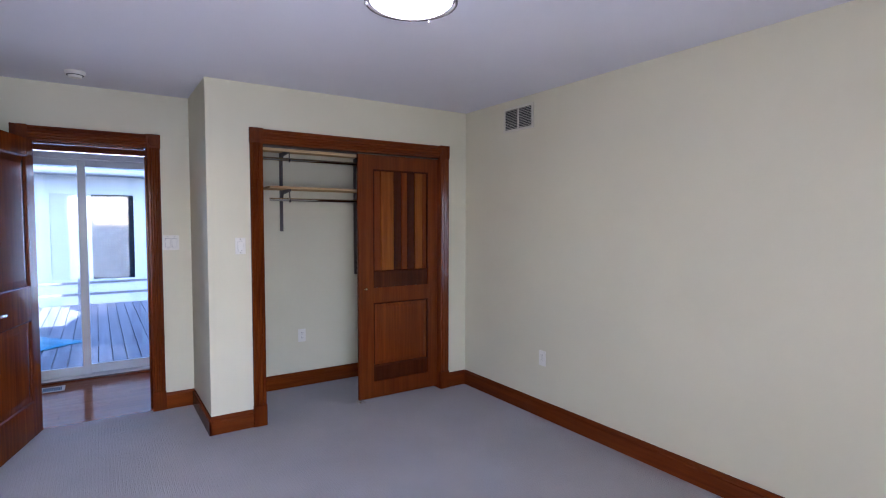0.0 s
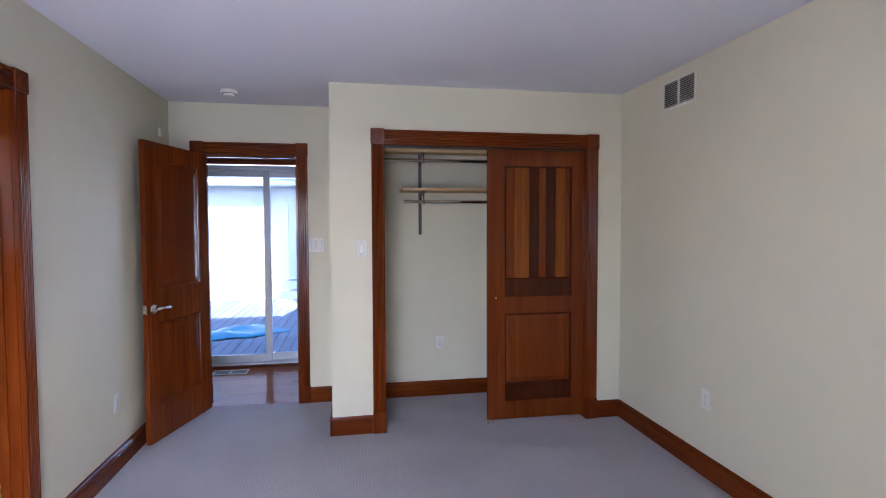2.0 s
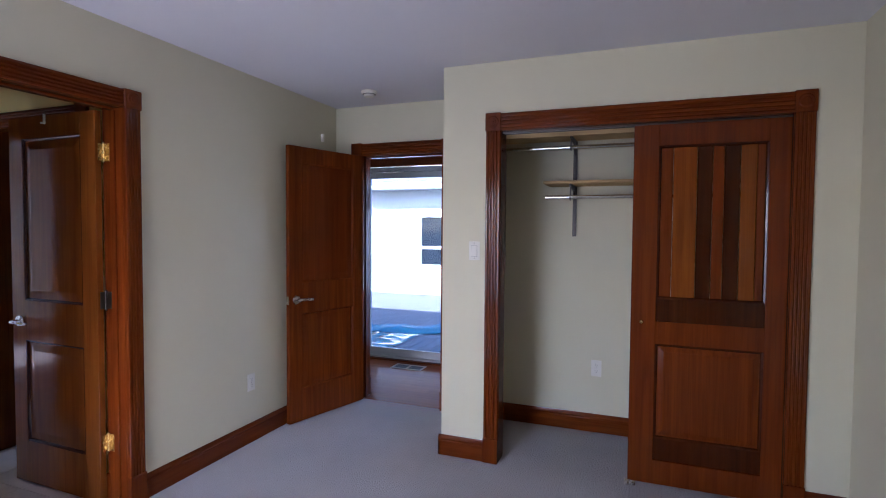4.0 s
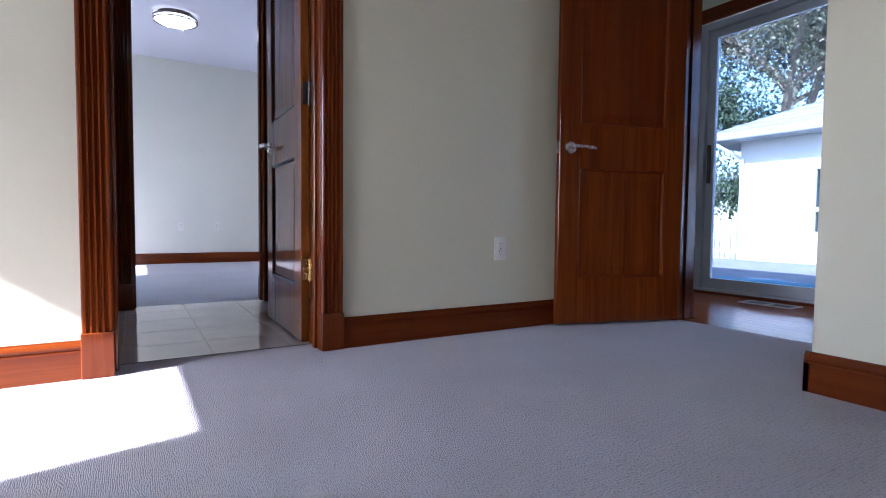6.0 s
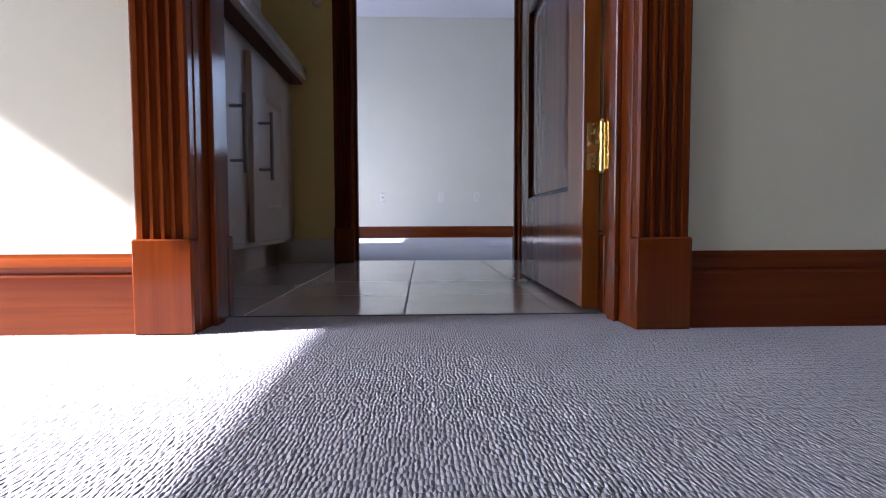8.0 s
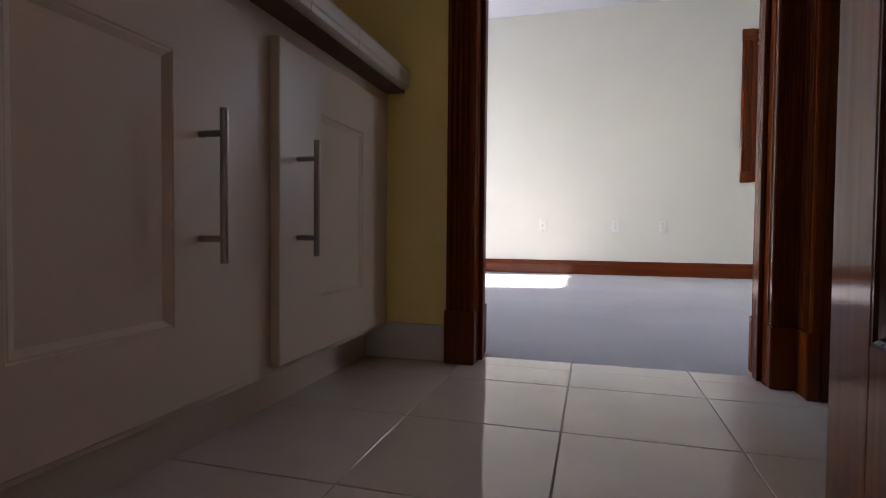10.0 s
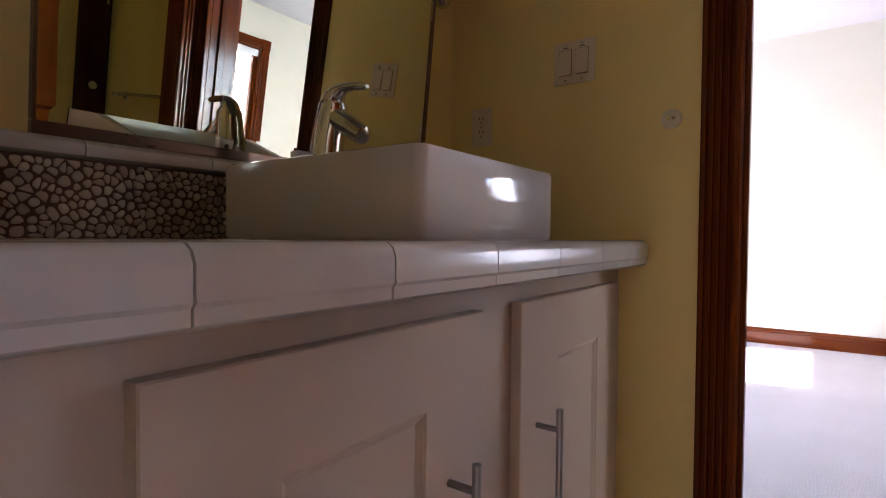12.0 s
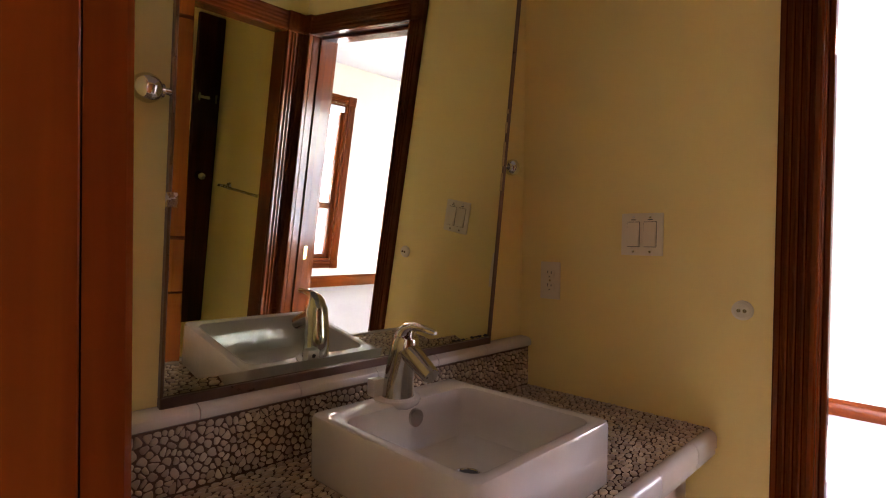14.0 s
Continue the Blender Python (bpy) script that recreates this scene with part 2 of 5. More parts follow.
# mesh helpers
def box(bm, x0, x1, y0, y1, z0, z1, bev=0.0, seg=1):
    vs = [bm.verts.new((x, y, z)) for x in (min(x0, x1), max(x0, x1)) for y in (min(y0, y1), max(y0, y1)) for z in (min(z0, z1), max(z0, z1))]
    fs = [bm.faces.new([vs[i] for i in f]) for f in ((0, 1, 3, 2), (4, 6, 7, 5), (0, 4, 5, 1), (2, 3, 7, 6), (0, 2, 6, 4), (1, 5, 7, 3))]
    if bev:
        es = list({e for f in fs for e in f.edges})
        bmesh.ops.bevel(bm, geom=es, offset=bev, segments=seg, profile=0.5, affect="EDGES")


def prism(bm, pts, o, u, v, run):
    o, u, v, run = Vector(o), Vector(u), Vector(v), Vector(run)
    a = [bm.verts.new(o + u * p + v * q) for p, q in pts]
    b = [bm.verts.new(o + u * p + v * q + run) for p, q in pts]
    n = len(pts)
    for i in range(n):
        bm.faces.new((a[i], a[(i + 1) % n], b[(i + 1) % n], b[i]))
    bm.faces.new(a[::-1])
    bm.faces.new(b)


def rod(bm, a, b, r, r2=None, n=14):
    a, b = Vector(a), Vector(b)
    m = Matrix.Translation((a + b) / 2) @ (b - a).to_track_quat("Z", "Y").to_matrix().to_4x4()
    bmesh.ops.create_cone(bm, cap_ends=True, segments=n, radius1=r, radius2=r if r2 is None else r2, depth=(b - a).length, matrix=m)


def ball(bm, c, r, sx=1.0, sy=1.0, sz=1.0, n=16):
    bmesh.ops.create_uvsphere(bm, u_segments=n, v_segments=n // 2 + 2, radius=r, matrix=Matrix.Translation(c) @ Matrix.Diagonal((sx, sy, sz, 1)))


def rings(bm, loops, cap0=True, cap1=True):
    vs = [[bm.verts.new(p) for p in loop] for loop in loops]
    n = len(vs[0])
    for a, b in zip(vs, vs[1:]):
        for i in range(n):
            bm.faces.new((a[i], a[(i + 1) % n], b[(i + 1) % n], b[i]))
    if cap0:
        bm.faces.new(vs[0][::-1])
    if cap1:
        bm.faces.new(vs[-1])


def lathe(bm, c, prof, n=32):
    rings(bm, [[(c[0] + r * math.cos(2 * math.pi * i / n), c[1] + r * math.sin(2 * math.pi * i / n), c[2] + z) for i in range(n)] for r, z in prof])


def round_rect(x0, x1, y0, y1, z, r, n=5):
    out = []
    for cx, cy, a0 in ((x1 - r, y1 - r, 0), (x0 + r, y1 - r, 90), (x0 + r, y0 + r, 180), (x1 - r, y0 + r, 270)):
        for i in range(n + 1):
            a = radians(a0 + 90 * i / n)
            out.append((cx + r * math.cos(a), cy + r * math.sin(a), z))
    return out


def part(name, bm, material, parent=None, label="", smooth=False):
    bmesh.ops.recalc_face_normals(bm, faces=bm.faces)
    me = bpy.data.meshes.new(name)
    bm.to_mesh(me)
    bm.free()
    me.materials.append(material)
    if smooth:
        for p in me.polygons:
            p.use_smooth = True
        me.set_sharp_from_angle(angle=radians(38))
    ob = new(name, me)
    ob.parent = parent
    if label:
        ob["label"] = label
    return ob


def boxpart(name, material, parent, *dims, bev=0.0, seg=1, label=""):
    bm = bmesh.new()
    box(bm, *dims, bev=bev, seg=seg)
    return part(name, bm, material, parent, label, bev > 0 and seg > 1)


def thing(name, label, category, m=None, group="", kind=""):
    ob = new(name)
    ob.empty_display_size = 0.1
    if m is not None:
        ob.matrix_basis = m
    return tagged(ob, label, category, group, kind)


def solid(name, material, label, category, *boxes, kind="structure", bev=0.0):
    bm = bmesh.new()
    for b in boxes:
        box(bm, *b, bev=bev)
    return tagged(part(name, bm, material), label, category, kind=kind)


# the setting
CH = 2.44
solid("wall_west_bedroom", WALL, "cream painted bedroom wall with bathroom door opening", "wall",
      (-0.0625, 0, -0.66, 1.872, 0, CH), (-0.0625, 0, 2.618, 4.55, 0, CH), (-0.0625, 0, 1.872, 2.618, 2.048, CH))
solid("wall_east_bathroom", BATHWALL, "yellow painted bathroom wall around the door", "wall",
      (-0.125, -0.0625, 1.155, 1.872, 0, CH), (-0.125, -0.0625, 2.618, 2.76, 0, CH), (-0.125, -0.0625, 1.872, 2.618, 2.048, CH))
solid("wall_south", WALL, "cream painted bedroom wall with a tall window", "wall",
      (-0.125, 0.095, -0.78, -0.66, 0, CH), (1.355, 3.53, -0.78, -0.66, 0, CH), (0.095, 1.355, -0.78, -0.66, 0, 0.25), (0.095, 1.355, -0.78, -0.66, 2.06, CH))
solid("wall_east", WALL, "plain cream painted bedroom wall", "wall", (3.41, 3.53, -0.66, 4.55, 0, CH))
solid("wall_closet", WALL, "cream painted wall with a closet opening", "wall",
      (1.256, 1.611, 3.80, 3.92, 0, CH), (3.145, 3.41, 3.80, 3.92, 0, CH), (1.611, 3.145, 3.80, 3.92, 2.043, CH))
solid("wall_closet_side", WALL, "cream painted return wall beside the closet", "wall", (1.256, 1.44, 3.92, 4.55, 0, CH))
solid("wall_north", WALL, "cream painted wall with the entry door opening", "wall",
      (-0.125, 0.232, 4.55, 4.67, 0, CH), (0.978, 3.53, 4.55, 4.67, 0, CH), (0.232, 0.978, 4.55, 4.67, 2.048, CH))
solid("wall_hall", WALL, "cream painted hallway wall with a sliding door opening", "wall",
      (-1.3, -0.54, 5.85, 5.97, 0, CH), (1.58, 3.53, 5.85, 5.97, 0, CH), (-0.54, 1.58, 5.85, 5.97, 2.12, CH),
      (-1.42, -1.3, 3.87, 5.97, 0, CH), (3.41, 3.53, 4.67, 5.85, 0, CH), (-1.3, -0.125, 4.55, 4.67, 0, CH))
solid("wall_bath_south", BATHWALL, "yellow painted bathroom wall behind the mirror", "wall", (-1.475, -0.0625, 1.035, 1.155, 0, CH))
solid("wall_bath_west", BATHWALL, "yellow painted bathroom wall with a doorway", "wall",
      (-1.54, -1.475, 1.035, 1.935, 0, CH), (-1.54, -1.475, 2.701, 3.87, 0, CH), (-1.54, -1.475, 1.935, 2.701, 2.048, CH))
solid("wall_bath_north", BATHWALL, "yellow painted bathroom wall with a cased opening", "wall",
      (-1.475, -1.388, 2.76, 2.88, 0, CH), (-0.532, -0.0625, 2.76, 2.88, 0, CH), (-1.388, -0.532, 2.76, 2.88, 2.048, CH))
solid("wall_shower", BATHWALL, "yellow painted wall of the shower room", "wall", (-1.475, -0.0625, 3.75, 3.87, 0, CH), (-0.125, -0.0625, 2.88, 3.75, 0, CH))
solid("wall_east_bedroom_two", PALEWALL, "pale cream wall of the far bedroom", "wall",
      (-1.60, -1.54, -0.66, 1.935, 0, CH), (-1.60, -1.54, 2.701, 5.2, 0, CH), (-1.60, -1.54, 1.935, 2.701, 2.048, CH))
solid("wall_south_bedroom_two", PALEWALL, "pale cream wall with a tall window", "wall",
      (-5.19, -4.34, -0.78, -0.66, 0, CH), (-3.025, -0.125, -0.78, -0.66, 0, CH), (-4.34, -3.025, -0.78, -0.66, 0, 0.25), (-4.34, -3.025, -0.78, -0.66, 2.06, CH))
solid("wall_west_bedroom_two", PALEWALL, "pale cream wall with a wood cased window", "wall",
      (-5.19, -5.07, -0.66, 3.54, 0, CH), (-5.19, -5.07, 4.46, 5.2, 0, CH), (-5.19, -5.07, 3.54, 4.46, 0, 0.90), (-5.19, -5.07, 3.54, 4.46, 2.05, CH))
solid("wall_north_bedroom_two", PALEWALL, "pale cream wall with a tall window", "wall",
      (-5.19, -3.46, 5.2, 5.32, 0, CH), (-2.72, -1.54, 5.2, 5.32, 0, CH), (-3.46, -2.72, 5.2, 5.32, 0, 0.29), (-3.46, -2.72, 5.2, 5.32, 2.05, CH))
solid("ceiling", CEIL, "smooth white painted ceiling", "ceiling", (-5.19, 3.53, -0.78, 5.97, CH, CH + 0.14))
solid("floor_bedroom", CARPET, "grey beige looped wool carpet", "carpet", (0, 3.41, -0.66, 4.566, -0.04, 0), (-0.126, 0, 1.89, 2.60, -0.04, 0))
solid("floor_bedroom_two", CARPET, "grey beige looped wool carpet", "carpet", (-5.07, -1.60, -0.66, 5.2, -0.04, 0.0), (-1.60, -1.565, 1.953, 2.683, -0.04, 0.0))
solid("ground", GROUND, "dry grass ground around the house", "ground", (-300, 300, -300, 300, -0.75, -0.45))
solid("foundation", GROUT, "concrete slab under the house", "foundation", (-5.19, 3.53, -0.78, 5.97, -0.44, -0.042))


# casings and doors
def fluted(w, t, n=4):
    pts = [(0, 0), (0, t - 0.004), (0.004, t)]
    step = (w - 0.02) / n
    for i in range(n):
        c = 0.01 + step * (i + 0.5)
        h = step * 0.36
        pts += [(c - h, t), (c - h * 0.7, t - 0.006), (c, t - 0.0085), (c + h * 0.7, t - 0.006), (c + h, t)]
    return pts + [(w - 0.004, t), (w, t - 0.004), (w, 0)]


CW = 0.088


def casing(par, w, h, face, s, wx, sides="lr", sill=None, z0=0.152, cw=CW, hw=CW):
    """Fluted casing round an opening in the parent's own frame: x across, face at y, s the way out of the wall."""
    for side in sides:
        u = -cw - 0.002 if side == "l" else w + 0.002
        bm = bmesh.new()
        prism(bm, fluted(cw, 0.021), (u, face, z0), (1, 0, 0), (0, s, 0), (0, 0, h - z0))
        part("casing_leg", bm, WZ, par, "fluted stained wood casing")
        if sill is None:
            boxpart("plinth_block", WZ, par, u - 0.003, u + cw + 0.003, face, face + s * 0.028, 0.0, 0.152, bev=0.003)
        bm = bmesh.new()
        box(bm, u - 0.004, u + cw + 0.004, face, face + s * 0.026, h, h + hw + 0.006, bev=0.003)
        c = Vector((u + cw / 2, face + s * 0.026, h + hw / 2 + 0.003))
        for r0, r1, hh in ((0.036, 0.030, 0.004), (0.022, 0.016, 0.006), (0.010, 0.004, 0.008)):
            rod(bm, c, c + Vector((0, s * hh, 0)), r0, r1, 18)
        part("corner_block", bm, WZ, par, "carved rosette corner block")
    bm = bmesh.new()
    a = -0.002 if "l" in sides else 0.0
    prism(bm, fluted(hw, 0.021), (a + 0.004, face, h + 0.001), (0, 0, 1), (0, s, 0), (w - 2 * a - 0.008, 0, 0))
    part("casing_head", bm, wx, par, "fluted stained wood casing")
    if sill is not None:
        bm = bmesh.new()
        prism(bm, fluted(CW, 0.021), (a + 0.004, face, sill - CW - 0.001), (0, 0, 1), (0, s, 0), (w - 2 * a - 0.008, 0, 0))
        part("casing_apron", bm, wx, par)
        for u in (-CW - 0.002, w + 0.002):
            bm = bmesh.new()
            box(bm, u - 0.004, u + CW + 0.004, face, face + s * 0.026, sill - CW - 0.006, sill, bev=0.003)
            c = Vector((u + CW / 2, face + s * 0.026, sill - CW / 2 - 0.003))
            for r0, r1, hh in ((0.036, 0.030, 0.004), (0.022, 0.016, 0.006), (0.010, 0.004, 0.008)):
                rod(bm, c, c + Vector((0, s * hh, 0)), r0, r1, 18)
            part("corner_block", bm, WZ, par)


def jambs(par, w, h, depth, stop=None, mx=WX):
    boxpart("jamb", WZ, par, -0.017, 0, 0.001, depth - 0.001, 0, h, bev=0.001)
    boxpart("jamb", WZ, par, w, w + 0.017, 0.001, depth - 0.001, 0, h, bev=0.001)
    boxpart("jamb_head", mx, par, -0.017, w + 0.017, 0.001, depth - 0.001, h, h + 0.017, bev=0.001)
    if stop:
        for x0, x1 in ((0.0002, 0.011), (w - 0.011, w - 0.0002)):
            boxpart("door_stop", WZ, par, x0, x1, stop, stop + 0.034, 0, h - 0.011, bev=0.002)
        boxpart("door_stop", mx, par, 0.011, w - 0.011, stop, stop + 0.034, h - 0.011, h - 0.0002, bev=0.002)


def lever(par, x, y, z, s, way):
    bm = bmesh.new()
    rod(bm, (x, y, z), (x, y + s * 0.008, z), 0.031, 0.028, 24)
    rod(bm, (x, y + s * 0.008, z), (x, y + s * 0.045, z), 0.011, 0.010)
    pts = [(x, y + s * 0.045, z), (x + way * 0.03, y + s * 0.05, z + 0.003), (x + way * 0.07, y + s * 0.048, z + 0.001), (x + way * 0.115, y + s * 0.042, z - 0.003)]
    for a, b in zip(pts, pts[1:]):
        rod(bm, a, b, 0.0095, 0.0085, 12)
        ball(bm, b, 0.0088, n=10)
    return part("lever_handle", bm, NICKEL, par, "brushed nickel lever handle", True)


def panel_leaf(par, w, h, t, hinge_left, stain, m):
    """A two panel leaf; its own frame: x from 0 to w, y from 0 to t."""
    st, tr, l0, l1, br = 0.112, 0.115, 0.80, 1.02, 0.235
    bm = bmesh.new()
    for x0, x1 in ((0, st), (w - st, w)):
        box(bm, x0, x1, 0, t, 0, h, bev=0.002)
    for z0, z1 in ((0.001, br), (l0, l1), (h - tr, h - 0.001)):
        box(bm, st - 0.0005, w - st + 0.0005, 0.0004, t - 0.0004, z0, z1)
    leaf = part("door_leaf", bm, stain, par, "stained wood two panel door standing open")
    leaf.matrix_basis = m
    for z0, z1 in ((br, l0), (l1, h - tr)):
        bm = bmesh.new()
        box(bm, st, w - st, t / 2 - 0.006, t / 2 + 0.006, z0, z1)
        for f0, f1 in ((t / 2 - 0.006, 0.007), (t / 2 + 0.006, t - 0.007)):
            rings(bm, [[(x, f, z) for x, z in ((st + d, z0 + d), (w - st - d, z0 + d), (w - st - d, z1 - d), (st + d, z1 - d))] for f, d in ((f0, 0.016), (f1, 0.058))])
        part("raised_panel", bm, stain, leaf)
        for f, s in ((0.0, 1), (t, -1)):
            bm = bmesh.new()
            prof = [(0, 0.001), (0.0, 0.012), (0.013, 0.012), (0.009, 0.004), (0.004, 0.001)]
            L, H = w - 2 * st, z1 - z0
            prism(bm, prof, (st, f, z0), (0, 0, 1), (0, s, 0), (L, 0, 0))
            prism(bm, prof, (st, f, z1), (0, 0, -1), (0, s, 0), (L, 0, 0))
            prism(bm, prof, (st, f, z0), (1, 0, 0), (0, s, 0), (0, 0, H))
            prism(bm, prof, (w - st, f, z0), (-1, 0, 0), (0, s, 0), (0, 0, H))
            part("panel_moulding", bm, WZ if stain is WZ else WZD, leaf)
    hx = w - 0.062 if hinge_left else 0.062
    for y, s in ((0, -1), (t, 1)):
        lever(leaf, hx, y, 0.902, s, -1 if hinge_left else 1)
    ex = w if hinge_left else 0
    boxpart("latch_plate", NICKEL, leaf, ex - 0.001, ex + 0.002, t / 2 - 0.012, t / 2 + 0.012, 0.872, 0.932)
    return leaf


d1 = thing("door_1", "stained wood bathroom doorway with its door open", "door", pose(0, 1.89, 0, 0, 0, 90), kind="structure")
casing(d1, 0.71, 2.03, 0.0, -1, WX)
casing(d1, 0.71, 2.03, 0.125, 1, WX)
jambs(d1, 0.71, 2.03, 0.125, 0.045)
# leaf hinged at the far jamb on the bathroom side, standing into the bathroom
panel_leaf(d1, 0.705, 2.015, 0.035, True, WZA, pose(0.708, 0.146, 0.008, 0, 0, 88.7))
for z, mt in ((1.812, BRASS), (1.06, BRONZE), (0.32, BRASS)):
    bm = bmesh.new()
    rod(bm, (0.705, 0.128, z - 0.045), (0.705, 0.128, z + 0.045), 0.006, n=10)
    for k in (-0.048, 0.048):
        ball(bm, (0.705, 0.128, z + k), 0.0065, n=8)
    box(bm, 0.7085, 0.7095, 0.085, 0.127, z - 0.044, z + 0.044)
    box(bm, 0.676, 0.706, 0.1275, 0.1295, z - 0.044, z + 0.044)
    for k in (-0.03, 0, 0.03):
        rod(bm, (0.692, 0.1265, z + k), (0.692, 0.128, z + k), 0.004, n=8)
    part("hinge", bm, mt, d1, "polished brass butt hinge" if mt is BRASS else "dark metal butt hinge", True)
boxpart("threshold_strip", STEEL, d1, 0.0, 0.71, 0.1265, 0.1365, -0.004, 0.0015, bev=0.0005)

d2 = thing("door_2", "stained wood bedroom entry doorway, door open", "door", pose(0.25, 4.55, 0), kind="structure")
casing(d2, 0.71, 2.03, 0.0, -1, WX, hw=0.1)
casing(d2, 0.71, 2.03, 0.12, 1, WX)
jambs(d2, 0.71, 2.03, 0.12, 0.045)
panel_leaf(d2, 0.735, 2.015, 0.035, True, WZ, pose(-0.003, -0.024, 0.012, 0, 0, -106.0))

d3 = thing("door_3", "stained wood doorway between bathroom and far bedroom", "door", pose(-1.475, 1.953, 0, 0, 0, 90), kind="structure")
casing(d3, 0.73, 2.03, 0.0, -1, WX, cw=0.082)
casing(d3, 0.73, 2.03, 0.125, 1, WX)
jambs(d3, 0.73, 2.03, 0.125, 0.040)
boxpart("strike_plate", BRASS, d3, 0.7280, 0.7297, 0.060, 0.098, 0.902, 0.976, bev=0.0005, label="brass strike plate")
boxpart("strike_plate", NICKEL, d3, 0.0, 0.0015, 0.078, 0.104, 0.90, 0.965, bev=0.0005)

d4 = thing("door_4", "stained wood cased opening to the shower room", "doorway", pose(-1.37, 2.76, 0), kind="structure")
casing(d4, 0.82, 2.03, 0.0, -1, WX)
jambs(d4, 0.82, 2.03, 0.12)

dc = thing("door_5", "stained wood cased closet opening", "closet doorway", pose(1.629, 3.80, 0), kind="structure")
casing(dc, 1.498, 2.025, 0.0, -1, WX, hw=0.103)
jambs(dc, 1.498, 2.025, 0.12)
for y0 in (0.028, 0.072):
    boxpart("door_track", BRONZE, dc, 0.001, 1.497, y0, y0 + 0.006, 2.015, 2.0245)
boxpart("door_track", BRONZE, dc, 0.001, 1.497, 0.0345, 0.0715, 2.020, 2.0245)
boxpart("track_board", SHELFW, dc, -0.188, 1.78, 0.155, 0.175, 2.004, CH - 0.001, label="pale unfinished wood track board")


# baseboards
BBP = [(0, 0), (0, 0.016), (0.092, 0.016), (0.097, 0.013), (0.101, 0.016), (0.108, 0.017), (0.116, 0.013), (0.122, 0.007), (0.128, 0.005), (0.128, 0)]


def baseboard(name, a, b, out, material):
    bm = bmesh.new()
    run = Vector((b[0] - a[0], b[1] - a[1], 0))
    prism(bm, BBP, (a[0], a[1], 0), (0, 0, 1), (*out, 0), run)
    return tagged(part(name, bm, material), "stained wood baseboard with moulded cap", "baseboard", kind="structure")


baseboard("baseboard", (0, -0.66), (0, 1.797), (1, 0), WY)
baseboard("baseboard", (0, 2.693), (0, 4.55), (1, 0), WY)
baseboard("baseboard", (0, 4.55), (0.157, 4.55), (0, -1), WX)
baseboard("baseboard", (1.053, 4.55), (1.256, 4.55), (0, -1), WX)
baseboard("baseboard", (1.256, 4.534), (1.256, 3.784), (-1, 0), WY)
baseboard("baseboard", (1.2395, 3.80), (1.535, 3.80), (0, -1), WX)
baseboard("baseboard", (3.221, 3.80), (3.41, 3.80), (0, -1), WX)
baseboard("baseboard", (3.41, 3.784), (3.41, -0.66), (-1, 0), WY)
baseboard("baseboard", (0.016, -0.66), (3.394, -0.66), (0, 1), WX)
baseboard("baseboard", (1.44, 4.55), (3.41, 4.55), (0, -1), WX)
baseboard("baseboard", (1.44, 3.94), (1.44, 4.534), (1, 0), WY)
baseboard("baseboard", (-5.07, -0.66), (-5.07, 1.52), (1, 0), WY)
baseboard("baseboard", (-5.07, 1.521), (-5.07, 5.2), (1, 0), WY)
baseboard("baseboard", (-5.054, 5.2), (-1.6, 5.2), (0, -1), WX)
baseboard("baseboard", (-5.054, -0.66), (-1.6, -0.66), (0, 1), WX)
baseboard("baseboard", (-1.6, -0.644), (-1.6, 1.86), (-1, 0), WY)
baseboard("baseboard", (-1.6, 2.776), (-1.6, 5.184), (-1, 0), WY)
solid("baseboard", CERAM, "white glazed tile base along the bathroom wall", "baseboard", (-1.475, -1.465, 1.616, 1.863, 0, 0.105), bev=0.002)


# windows
def window(name, label, m, w, z0, z1, sash=None, blind=False, wx=WX):
    """Wood cased window; its own frame: x across, y outwards from the inner wall face."""
    ob = thing(name, label, "window", m, kind="structure")
    casing(ob, w, z1, 0.0, -1, wx, sill=z0, z0=z0)
    for x0, x1 in ((0, 0.02), (w - 0.02, w)):
        boxpart("jamb", WZ, ob, x0, x1, 0.0, 0.12, z0, z1)
    boxpart("jamb_head", wx, ob, 0.02, w - 0.02, 0.0, 0.12, z1 - 0.02, z1)
    boxpart("window_sill", wx, ob, 0.02, w - 0.02, -0.012, 0.13, z0, z0 + 0.022, bev=0.004)
    cuts = [z0 + 0.022] + ([sash] if sash else []) + [z1 - 0.02]
    for a, b in zip(cuts, cuts[1:]):
        bm = bmesh.new()
        for x0, x1 in ((0.02, 0.055), (w - 0.055, w - 0.02)):
            box(bm, x0, x1, 0.04, 0.085, a, b, bev=0.002)
        for c, d in ((a, a + 0.036), (b - 0.036, b)):
            box(bm, 0.055, w - 0.055, 0.0405, 0.0845, c, d, bev=0.002)
        part("window_sash", bm, WZ, ob)
        g = boxpart("pane", GLASS, ob, 0.055, w - 0.055, 0.060, 0.064, a + 0.036, b - 0.036)
        g.visible_shadow = False
    if blind:
        bm = bmesh.new()
        box(bm, 0.024, w - 0.024, 0.004, 0.034, z1 - 0.085, z1 - 0.022, bev=0.004)
        part("blind_cassette", bm, VINYL, ob, "rolled up grey white blind")
    return ob


window("window_1", "tall stained wood window letting in sunlight", pose(1.335, -0.66, 0, 0, 0, 180), 1.22, 0.27, 2.04)
window("window_2", "tall stained wood window letting in sunlight", pose(-3.045, -0.66, 0, 0, 0, 180), 1.275, 0.27, 2.04)
window("window_3", "stained wood window looking out on bare branches", pose(-5.07, 3.56, 0, 0, 0, 90), 0.88, 0.92, 2.03, wx=WX)
window("window_4", "tall stained wood window with a lower sash and blind", pose(-3.44, 5.2, 0), 0.70, 0.31, 2.03, sash=0.92, blind=True)


